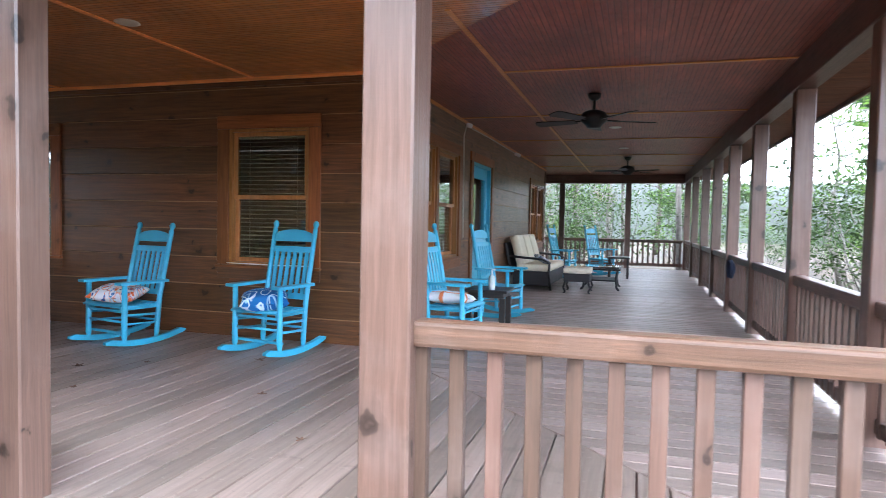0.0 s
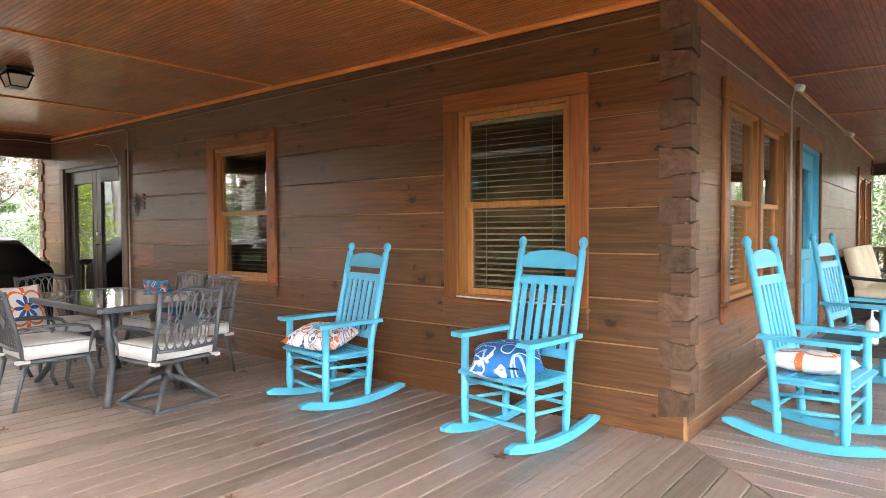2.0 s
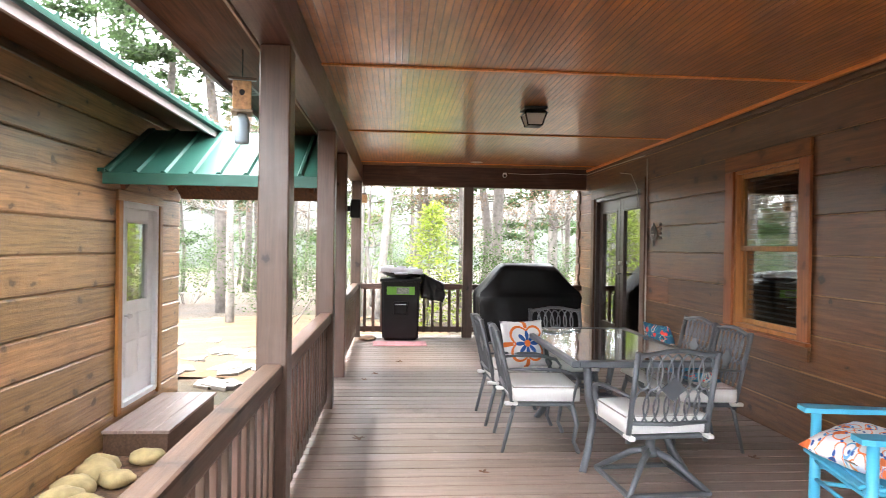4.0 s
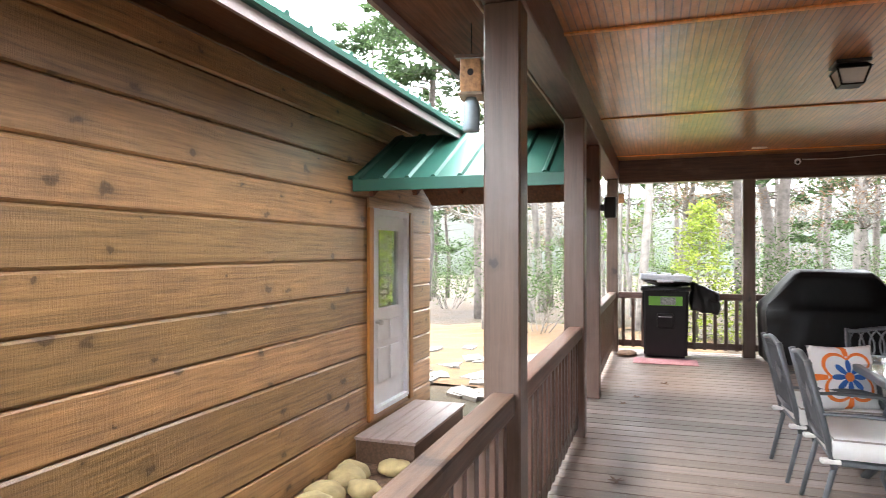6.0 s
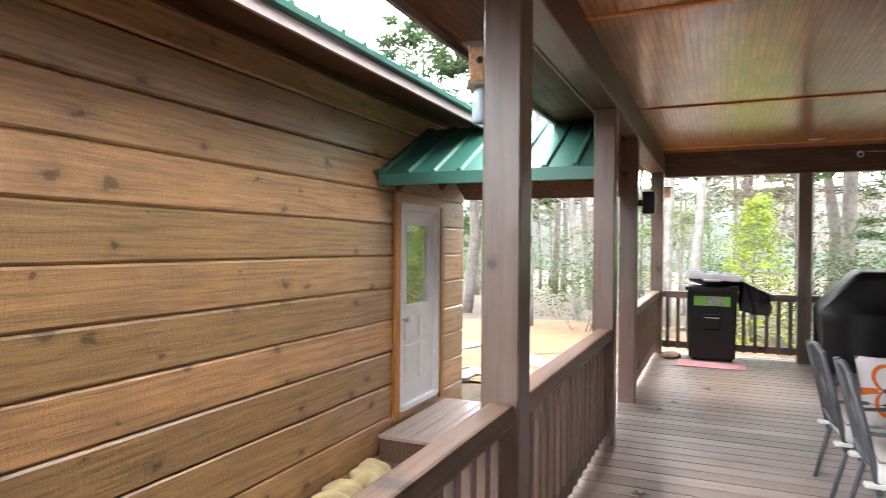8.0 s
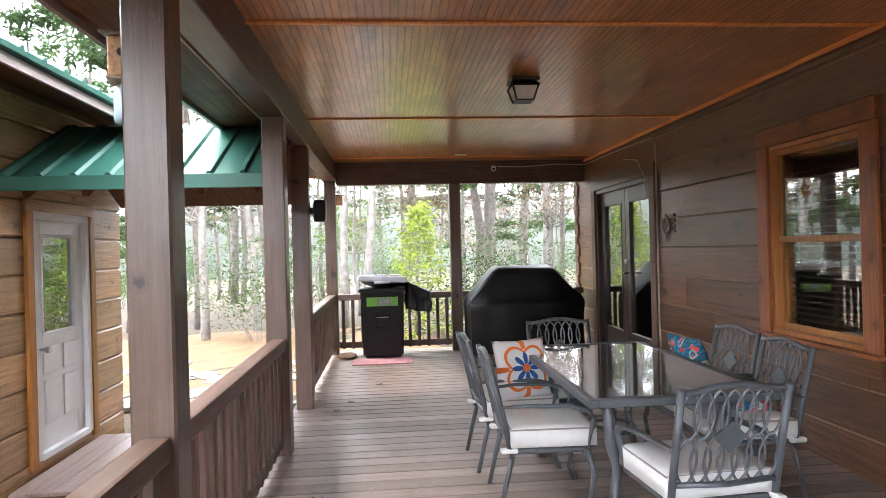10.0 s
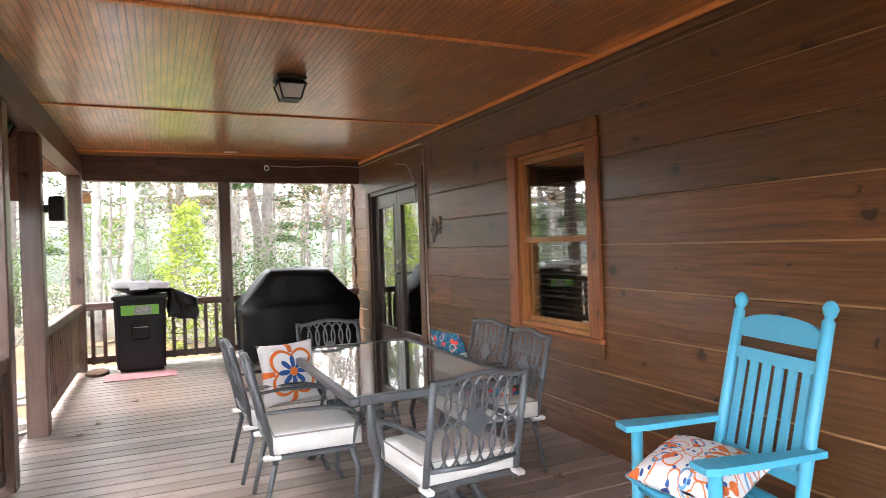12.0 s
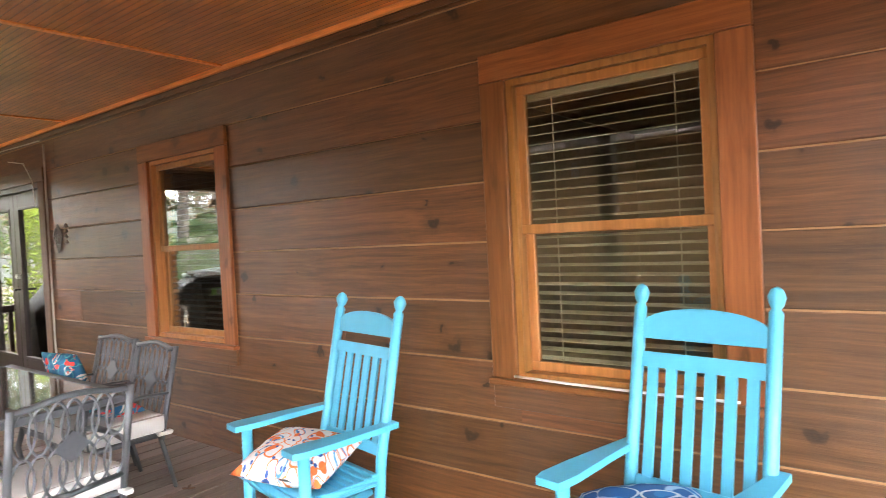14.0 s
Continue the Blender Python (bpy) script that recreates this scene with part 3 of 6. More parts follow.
# rest of the house shell
structure("wall_west", box(B(), -12.15, -12.0, WALL + 0.03, 17.6, -0.3, CEIL), LOGY, "dark log wall at the house end")
structure("wall_north", box(B(), -12.15, EAST - 0.03, 17.45, 17.62, -0.3, CEIL), LOGX, "dark log wall at the house back")
structure("inner_floor", box(B(), -12.0, EAST - 0.18, WALL + 0.18, 17.45, -0.3, DECK - 0.02), INNER, "plain indoor floor behind the windows")
structure("inner_ceiling", box(B(), -12.0, EAST - 0.18, WALL + 0.18, 17.45, CEIL, CEIL + 0.1), INNER, "plain indoor ceiling behind the windows")
structure("inner_wall_1", box(B(), -5.8, -5.7, WALL + 0.18, 17.45, DECK - 0.02, CEIL), INNER, "plain indoor partition")
structure("inner_wall_2", box(B(), -12.0, EAST - 0.18, 12.2, 12.3, DECK - 0.02, CEIL), INNER, "plain indoor partition")

# porch ceiling: front part, side part, mitred, with wood battens over the seams
bm = B()
prism(bm, [(-12.0, 3.0), (1.06, 3.0), (EAST, 6.52), (-12.2, 6.52)], CEIL, CEIL + 0.03)
structure("ceiling_front", bm, CEILX, "varnished brown beadboard porch ceiling, bounced light put into its colour")
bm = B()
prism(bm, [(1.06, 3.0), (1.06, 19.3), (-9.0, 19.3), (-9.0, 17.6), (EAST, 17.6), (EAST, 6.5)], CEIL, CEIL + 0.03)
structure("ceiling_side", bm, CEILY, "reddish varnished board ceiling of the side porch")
bm = B()
for x in (-3.87, -6.31, -8.745, -11.19):
    box(bm, x - 0.02, x + 0.02, 3.03, WALL - 0.03, CEIL - 0.012, CEIL - 0.001, 0.003)
box(bm, -12.0, EAST, WALL - 0.03, WALL - 0.002, CEIL - 0.035, CEIL - 0.001, 0.004)
structure("trim_1", bm, BATTEN, "orange-brown wood battens over the ceiling seams")
bm = B()
for y in (6.8, 9.24, 11.68, 14.12, 16.56):
    box(bm, EAST if y > 6.9 else -1.42, 1.03, y - 0.02, y + 0.02, CEIL - 0.012, CEIL - 0.001, 0.003)
box(bm, -1.44, -1.4, 5.0, 18.6, CEIL - 0.014, CEIL - 0.003, 0.003)
box(bm, EAST + 0.002, EAST + 0.03, WALL, 17.6, CEIL - 0.035, CEIL - 0.001, 0.004)
structure("trim_2", bm, BATTEN, "wood battens over the side ceiling seams")
bm = B()
box(bm, -12.0, EAST, WALL - 0.02, WALL - 0.003, CEIL - 0.085, CEIL - 0.05, 0.004)
structure("trim_3", bm, LOGX, "narrow dark trim under the ceiling")

# beams over the posts and eaves
PB = 2.28
structure("beam_front", box(B(), -12.02, 1.2, 2.865, 3.035, PB, CEIL + 0.02, 0.006), BEAMX, "dark stained porch beam over the posts")
structure("beam_side", box(B(), 1.04, 1.2, 3.04, 19.45, PB, CEIL + 0.02, 0.006), BEAMY, "dark stained side porch beam over the posts")
structure("beam_back", box(B(), -9.0, 1.035, 19.3, 19.45, PB, CEIL + 0.02, 0.006), BEAMX, "dark stained beam at the porch end")
structure("beam_west", box(B(), WEST - 0.082, WEST + 0.082, 3.04, WALL - 0.02, 2.215, CEIL + 0.02, 0.006), BEAMY, "dark stained beam at the porch end")
structure("trim_4", box(B(), -11.86, 1.04, 2.845, 2.858, PB - 0.005, PB + 0.1, 0.002), PALE, "pale board on the outer side of the beam")
structure("soffit_front", box(B(), -12.6, 1.8, 2.36, 2.84, 2.42, 2.44), SOFFIT, "varnished brown eave boards")
structure("fascia_front", box(B(), -12.6, 1.8, 2.33, 2.358, 2.38, 2.56), FASCIA, "painted eave board")
structure("soffit_side", box(B(), 1.22, 1.8, 2.85, 20.0, 2.42, 2.44), SOFFIT, "varnished brown side eave boards")
structure("fascia_side", box(B(), 1.802, 1.83, 2.36, 20.0, 2.38, 2.56), FASCIA, "painted side eave board")
bm = B()
prism(bm, [(2.3, 2.6), (12.0, 5.2), (21.0, 2.6), (21.0, 2.65), (12.0, 5.3), (2.3, 2.65)], -13.0, 1.95, Matrix(((0, 0, 1, 0), (1, 0, 0, 0), (0, 1, 0, 0), (0, 0, 0, 1))))
structure("roof", bm, GREENM, "green metal house roof")


# posts and rails
def post(x, y, z0=DECK - 0.02, size=0.15):
    return solid("porch_post", box(B(), -size / 2, size / 2, -size / 2, size / 2, z0, PB - 0.002, 0.008), POST,
                 "brown stained square timber porch post", "post", "porch posts", m=pose(x, y, 0))


PY, PX = 2.95, 1.12
FRONT = [WEST, -8.81, -7.52, -5.22, -2.64, -0.962]
for x in FRONT + [PX]:
    post(x, PY + (0.03 if x == FRONT[4] else 0.0), size=0.178 if x == FRONT[5] else 0.15)
EASTY = [5.05, 6.95, 8.9, 10.8, 12.75, 14.7, 17.0]
for y in EASTY + [19.37]:
    post(PX, y)
for x in (-0.42, -2.24, -4.6):
    post(x, 19.37)
post(WEST, 4.65)


def railing(a, b, axis, at, label="brown stained wood porch railing with square balusters", top=0.735, ends=False):
    """Top rail, bottom rail and balusters between two posts."""
    r = thing("railing", label, "railing", group="porch railings")
    mx = RAILX if axis == 0 else RAILY

    def bx(p, q, d, za, zb, bev, off=0.0):
        return box(B(), *((p, q, at - d + off, at + d + off) if axis == 0 else (at - d + off, at + d + off, p, q)), za, zb, bev)
    part("top_rail", bx(a, b, 0.048, top - 0.085, top, 0.014), mx, r)
    part("bottom_rail", bx(a, b, 0.02, DECK + 0.08, DECK + 0.165, 0.005), mx, r)
    n = max(int((b - a) / 0.128), 1)
    step = (b - a) / n
    me = done(box(B(), -0.025, 0.025, -0.022, 0.022, DECK + 0.07, top - 0.084, 0.003), "baluster", POST)
    for p in [a + 0.026 + (b - a - 0.052) * i / n for i in range(n + 1)] if ends else [a + step * (i + 0.5) for i in range(n)]:
        o = new("baluster", me)
        o.parent = r
        o.location = (p, at, 0) if axis == 0 else (at, p, 0)
    return r


h = 0.077
RY = 2.96
railing(FRONT[3] + h, FRONT[4] - h, 0, RY)
railing(FRONT[2] + h, FRONT[3] - h, 0, RY)
railing(FRONT[0] + h, FRONT[1] - h, 0, PY)
railing(FRONT[5] + h, PX - h, 0, PY, top=0.8, ends=True)
ys = [PY] + EASTY + [19.37]
for p, q in zip(ys, ys[1:]):
    railing(p + h, q - h, 1, PX)
railing(-0.42 + h, PX - h, 0, 19.37)
railing(-2.24 + h, -0.42 - h, 0, 19.37)
railing(-4.6 + h, -2.24 - h, 0, 19.37)
railing(PY + h, 4.65 - h, 1, WEST)
railing(4.65 + h, WALL - 0.06, 1, WEST)

# ground, step and landing at the way in
GZ = -0.42


def ground_height(x, y):
    r = math.hypot(x + 5, y - 8)
    return GZ - 0.14 * max(0.0, min(1.0, (-3.5 - x) / 3)) * (1 if y < 3 else 0.6) - 0.05 * max(0, r - 16) * (1 if x < 0 else 0.5) * (1 if r < 60 else 60 / r) + (0.12 * noise.noise((x * 0.3, y * 0.3, 0)) if r > 11 else 0)


rs = [0, 4, 7, 10, 12, 14, 16, 18, 21, 25, 30, 36, 45, 60, 90, 150, 400, 1500]
bm = B()
rings = []
for r in rs[1:]:
    rings.append([bm.verts.new((-5 + r * math.cos(a), 8 + r * math.sin(a), ground_height(-5 + r * math.cos(a), 8 + r * math.sin(a)))) for a in [2 * math.pi * k / 96 for k in range(96)]])
c = bm.verts.new((-5, 8, GZ - 0.1))
for k in range(96):
    bm.faces.new((c, rings[0][k], rings[0][(k + 1) % 96]))
    for a, b in zip(rings, rings[1:]):
        bm.faces.new((a[k], b[k], b[(k + 1) % 96], a[(k + 1) % 96])).smooth = True
m, n, l, b = mat("woodland_ground")
tcn = n.new("ShaderNodeTexCoord")
n1, n2 = node(n, "TexNoise", Scale=0.25, Detail=6.0), node(n, "TexNoise", Scale=9.0, Detail=8.0, Roughness=0.7)
l.new(tcn.outputs["Object"], n1.inputs["Vector"])
l.new(tcn.outputs["Object"], n2.inputs["Vector"])
r1 = ramp(n, [(0.35, (0.06, 0.038, 0.022)), (0.5, (0.11, 0.062, 0.026)), (0.62, (0.075, 0.06, 0.022)), (0.75, (0.035, 0.05, 0.015))])
l.new(n1.outputs["Fac"], r1.inputs[0])
r2 = ramp(n, [(0.3, (0.18, 0.18, 0.16)), (0.7, (0.6, 0.6, 0.52))])
l.new(n2.outputs["Fac"], r2.inputs[0])
l.new(mixc(n, l, 1.0, r1.outputs[0], r2.outputs[0], "MULTIPLY"), b.inputs["Base Color"])
b.inputs["Roughness"].default_value = 0.95
gb = node(n, "Bump", Strength=0.8, Distance=0.05)
l.new(n2.outputs["Fac"], gb.inputs["Height"])
l.new(gb.outputs[0], b.inputs["Normal"])
structure("ground", bm, m, "woodland floor with straw and dry leaves")
structure("step", box(B(), -2.5, -1.1, 2.2, 2.82, GZ - 0.2, -0.26, 0.01), DECKX, "wood step up to the porch")

# the low building opposite
GY = 1.04
GW, GD = (-4.495, -3.355, 0.33, 2.065), (-8.99, -7.91, -0.21, 1.78)
ZG = [round(0.357 + 0.2835 * k, 3) for k in range(-4, 9)]
log_wall("garage_wall_north", "honey-brown squared-log wall with dark knots", 0, GY, -1, -9.6, -2.75, ZG,
         [hole(GD, 0.09), hole(GW)], GARX, 11, joints=0.0)
window("window_5", "honey-coloured wood sash window with rosy blinds", 0, GY, -1, *GW, GTRX, GTRZ, GTRZ, 30, BLINDG, closed=1.1)
structure("garage_wall_west", box(B(), -9.6, -9.45, -5.0, GY - 0.03, -0.75, 2.36), GARX, "log end wall of the outbuilding")
structure("garage_wall_east", box(B(), -2.9, -2.75, -5.0, GY - 0.03, -0.75, 2.36), GARX, "log end wall of the outbuilding")
structure("garage_inner_wall", box(B(), -9.4, -2.95, -1.2, -1.1, -0.7, 2.36), INNER, "plain indoor wall behind the blinds")
structure("garage_ceiling", box(B(), -9.4, -2.95, -1.1, GY - 0.2, 2.36, 2.42), INNER, "plain indoor ceiling")
bm = B()
prism(bm, [(GY + 0.002, 2.6), (1.72, 2.375), (1.72, 2.395), (GY + 0.002, 2.62)], -9.9, -2.45, Matrix(((0, 0, 1, 0), (1, 0, 0, 0), (0, 1, 0, 0), (0, 0, 0, 1))))
structure("soffit_garage", bm, SOFFIT, "brown stained eave boards sloping up to the wall")
structure("trim_5", box(B(), -9.6, -2.75, GY + 0.003, GY + 0.028, 2.525, 2.592, 0.004), LOGX, "brown frieze board under the eave")
structure("fascia_garage", box(B(), -9.9, -2.45, 1.722, 1.745, 2.365, 2.425), FASCIA, "pale eave board")


def ribbed_roof(name, label, w, length, thick, m, pitch=0.23, kind="structure"):
    """Ribbed metal sheet, w across, rising along +y of its own frame."""
    bm = B()
    box(bm, 0, w, 0, length, -thick, 0)
    x = 0.03
    while x < w:
        prism(bm, [(x - 0.028, 0.0), (x - 0.012, 0.022), (x + 0.012, 0.022), (x + 0.028, 0.0)], 0.0, length, Matrix(((1, 0, 0, 0), (0, 0, 1, 0), (0, 1, 0, 0.0005), (0, 0, 0, 1))))
        x += pitch
    return solid(name, bm, GREENM, label, kind=kind, m=m)


ribbed_roof("garage_roof", "green ribbed metal outbuilding roof", 7.55, 4.2, 0.03, pose(-2.4, 1.8, 2.46, 18, 0, 180))
structure("drip_edge", box(B(), -9.95, -2.4, 1.747, 1.775, 2.435, 2.475, 0.003), GREENM, "green metal drip edge")


# ---- doors and small structure ----
def door_leaf(parent, along, face, inward, a0, a1, z0, z1, depth, colour, glass_z, stile=0.11, panels=False):
    """One leaf: a frame round a pane, and below it a panel."""
    def bx(bm, p, q, d0, d1, za, zb, bev=0.003):
        f0, f1 = sorted((face + inward * d0, face + inward * d1))
        return box(bm, *((p, q, f0, f1) if along == 0 else (f0, f1, p, q)), za, zb, bev)
    g0, g1 = glass_z
    bm = B()
    bx(bm, a0, a0 + stile, depth, depth + 0.045, z0, z1)
    bx(bm, a1 - stile, a1, depth, depth + 0.045, z0, z1)
    bx(bm, a0 + stile, a1 - stile, depth + 0.001, depth + 0.044, g1, z1)
    bx(bm, a0 + stile, a1 - stile, depth + 0.001, depth + 0.044, z0, g0)
    leaf = part("door_leaf", bm, colour, parent)
    bm = B()
    for p, q, za, zb in ((a0 + stile, a1 - stile, g1 - 0.025, g1), (a0 + stile, a1 - stile, g0, g0 + 0.025), (a0 + stile, a0 + stile + 0.025, g0 + 0.026, g1 - 0.026), (a1 - stile - 0.025, a1 - stile, g0 + 0.026, g1 - 0.026)):
        bx(bm, p, q, depth - 0.006, depth + 0.03, za, zb)
    part("glazing_bead", bm, colour, leaf)
    gl = part("pane", bx(B(), a0 + stile, a1 - stile, depth + 0.02, depth + 0.024, g0, g1, 0), GLASS, leaf)
    gl.visible_shadow = False
    if panels:
        mid = (a0 + a1) / 2
        for p, q in ((a0 + stile, mid - 0.03), (mid + 0.03, a1 - stile)):
            for za, zb in ((z0 + 0.2, g0 - 0.35), (g0 - 0.3, g0 - 0.09)):
                if zb - za > 0.08:
                    part("door_panel", bx(B(), p, q, depth - 0.01, depth + 0.002, za, zb, 0.008), colour, leaf)
    return leaf


fd = tagged(new("door_1"), "dark wood french doors with tall glass panes", kind="structure")
for p, q, za, zb, mt in ((-11.35, -9.31, 2.04, 2.17, TRIMX), (-11.35, -11.22, DECK, 2.038, TRIMZ), (-9.44, -9.31, DECK, 2.038, TRIMZ)):
    part("trim", box(B(), p, q, WALL - 0.032, WALL - 0.003, za, zb, 0.004), LOGX if mt is TRIMX else LOGEND, fd)
bm = B()
box(bm, -11.22, -11.17, WALL - 0.005, WALL + 0.17, DECK, 2.04)
box(bm, -9.49, -9.44, WALL - 0.005, WALL + 0.17, DECK, 2.04)
box(bm, -11.17, -9.49, WALL - 0.005, WALL + 0.17, 1.99, 2.04)
box(bm, -11.17, -9.49, WALL - 0.02, WALL + 0.17, DECK - 0.01, DECK + 0.03)
part("door_frame", bm, FDOOR, fd)
lf = door_leaf(fd, 0, WALL, 1, -11.17, -10.335, DECK + 0.03, 1.99, 0.05, FDOOR, (0.25, 1.84))
lr = door_leaf(fd, 0, WALL, 1, -10.325, -9.49, DECK + 0.03, 1.99, 0.05, FDOOR, (0.25, 1.84))
bm = B()
tube(bm, [(-10.27, WALL + 0.06, 0.98), (-10.27, WALL - 0.01, 0.98), (-10.18, WALL - 0.02, 0.98)], 0.011)
lathe(bm, [(0.001, 0), (0.028, 0), (0.028, 0.05), (0.001, 0.05)], -10.27, WALL + 0.03)
part("door_handle", bm, IRON, lr)
part("deadbolt", tube(B(), [(-10.27, WALL + 0.05, 1.12), (-10.27, WALL + 0.015, 1.12)], 0.026, 14), CHROME, lr)

td = tagged(new("door_2"), "turquoise painted house door standing ajar", kind="structure")
for p, q, za, zb in ((9.8, 11.3, 2.015, 2.143), (9.8, 9.93, DECK, 2.013), (11.17, 11.3, DECK, 2.013)):
    part("trim", box(B(), EAST + 0.003, EAST + 0.032, p, q, za, zb, 0.004), TRIMZ, td)
bm = B()
box(bm, EAST - 0.17, EAST + 0.004, 9.93, 9.98, DECK, 2.013)
box(bm, EAST - 0.17, EAST + 0.004, 11.12, 11.17, DECK, 2.013)
box(bm, EAST - 0.17, EAST + 0.004, 9.98, 11.12, 1.965, 2.013)
part("door_frame", bm, TURQ, td)
door_leaf(td, 1, EAST, -1, 9.98, 11.12, DECK + 0.01, 1.965, 0.05, TURQ, (0.9, 1.82), 0.14, True)

gd = tagged(new("door_3"), "white painted half-glass door of the outbuilding", kind="structure")
bm = B()
part("trim", box(B(), -8.99, -7.91, GY + 0.003, GY + 0.03, 1.69, 1.78, 0.004), GARX, gd)
part("trim", box(B(), -8.0, -7.91, GY + 0.003, GY + 0.034, -0.26, 1.688, 0.004), GTRZ, gd)
part("trim", box(B(), -8.99, -8.9, GY + 0.003, GY + 0.034, -0.26, 1.688, 0.004), GTRZ, gd)
box(bm, -8.9, -8.84, GY - 0.15, GY + 0.02, -0.21, 1.69)
box(bm, -8.06, -8.0, GY - 0.15, GY + 0.02, -0.21, 1.69)
box(bm, -8.84, -8.06, GY - 0.15, GY + 0.02, 1.63, 1.69)
box(bm, -8.84, -8.06, GY - 0.15, GY + 0.03, -0.215, -0.17)
part("door_frame", bm, WHITE, gd)
gl = door_leaf(gd, 0, GY, -1, -8.84, -8.06, -0.17, 1.63, 0.02, WHITE, (0.72, 1.52), 0.12, True)
part("door_knob", tube(B(), [(-8.14, GY - 0.02, 0.62), (-8.14, GY + 0.02, 0.62), (-8.14, GY + 0.03, 0.62), (-8.14, GY + 0.06, 0.62)], [0.01, 0.01, 0.026, 0.02], 12), CHROME, gl)

# roof between the buildings, over the door
ribbed_roof("breezeway_roof", "green ribbed metal roof over the breezeway", 1.86, 1.15, 0.02, pose(-7.6, 1.07, 1.9, 28, 0, 90), 0.23)
ribbed_roof("breezeway_roof_back", "green ribbed metal roof over the breezeway", 1.86, 1.15, 0.02, pose(-9.63, 2.93, 1.9, 28, 0, -90), 0.23)
structure("breezeway_trim", box(B(), -7.6, -7.575, 1.07, 2.93, 1.8, 1.9, 0.003), GREENM, "green metal eave trim")
bm = B()
prism(bm, [(-7.62, 1.855), (-8.61, 2.38), (-9.61, 1.855), (-9.55, 1.835), (-8.61, 2.335), (-7.68, 1.835)], 1.08, 2.92, Matrix(((1, 0, 0, 0), (0, 0, 1, 0), (0, 1, 0, -0.02), (0, 0, 0, 1))))
structure("breezeway_ceiling", bm, SOFFIT, "brown boards under the breezeway roof")
for k in range(5):
    y = 1.2 + 0.4 * k
    o = solid("rafter", box(B(), -0.02, 0.95, -0.02, 0.02, -0.08, -0.005, 0.003), SOFFIT, "brown stained rafter under the breezeway roof", "rafter", "rafters", m=pose(-7.66, y, 1.84, 0, 28, 0) @ pose(0, 0, 0, 0, 0, 180))
flash = structure("flashing", box(B(), -7.56, -7.54, 1.045, 1.1, 1.9, 1.93), GREENM, "green flashing against the log wall")
fl = B()
tube(fl, [(-7.58, 1.09, 1.9), (-8.55, 1.09, 2.42)], 0.03, 6)
structure("flashing_strip", fl, GREENM, "green flashing strip up the log wall")

lp = thing("landing", "brown wood landing in front of the white door", "landing")
part("platform_side", box(B(), -9.0, -7.62, GY + 0.04, 1.62, -0.72, -0.325, 0.004), RAILX, lp)
for k in range(4):
    part("plank", box(B(), -9.03, -7.59, GY + 0.036 + k * 0.142, GY + 0.036 + k * 0.142 + 0.138, -0.322, -0.293, 0.004), DECKX, lp)


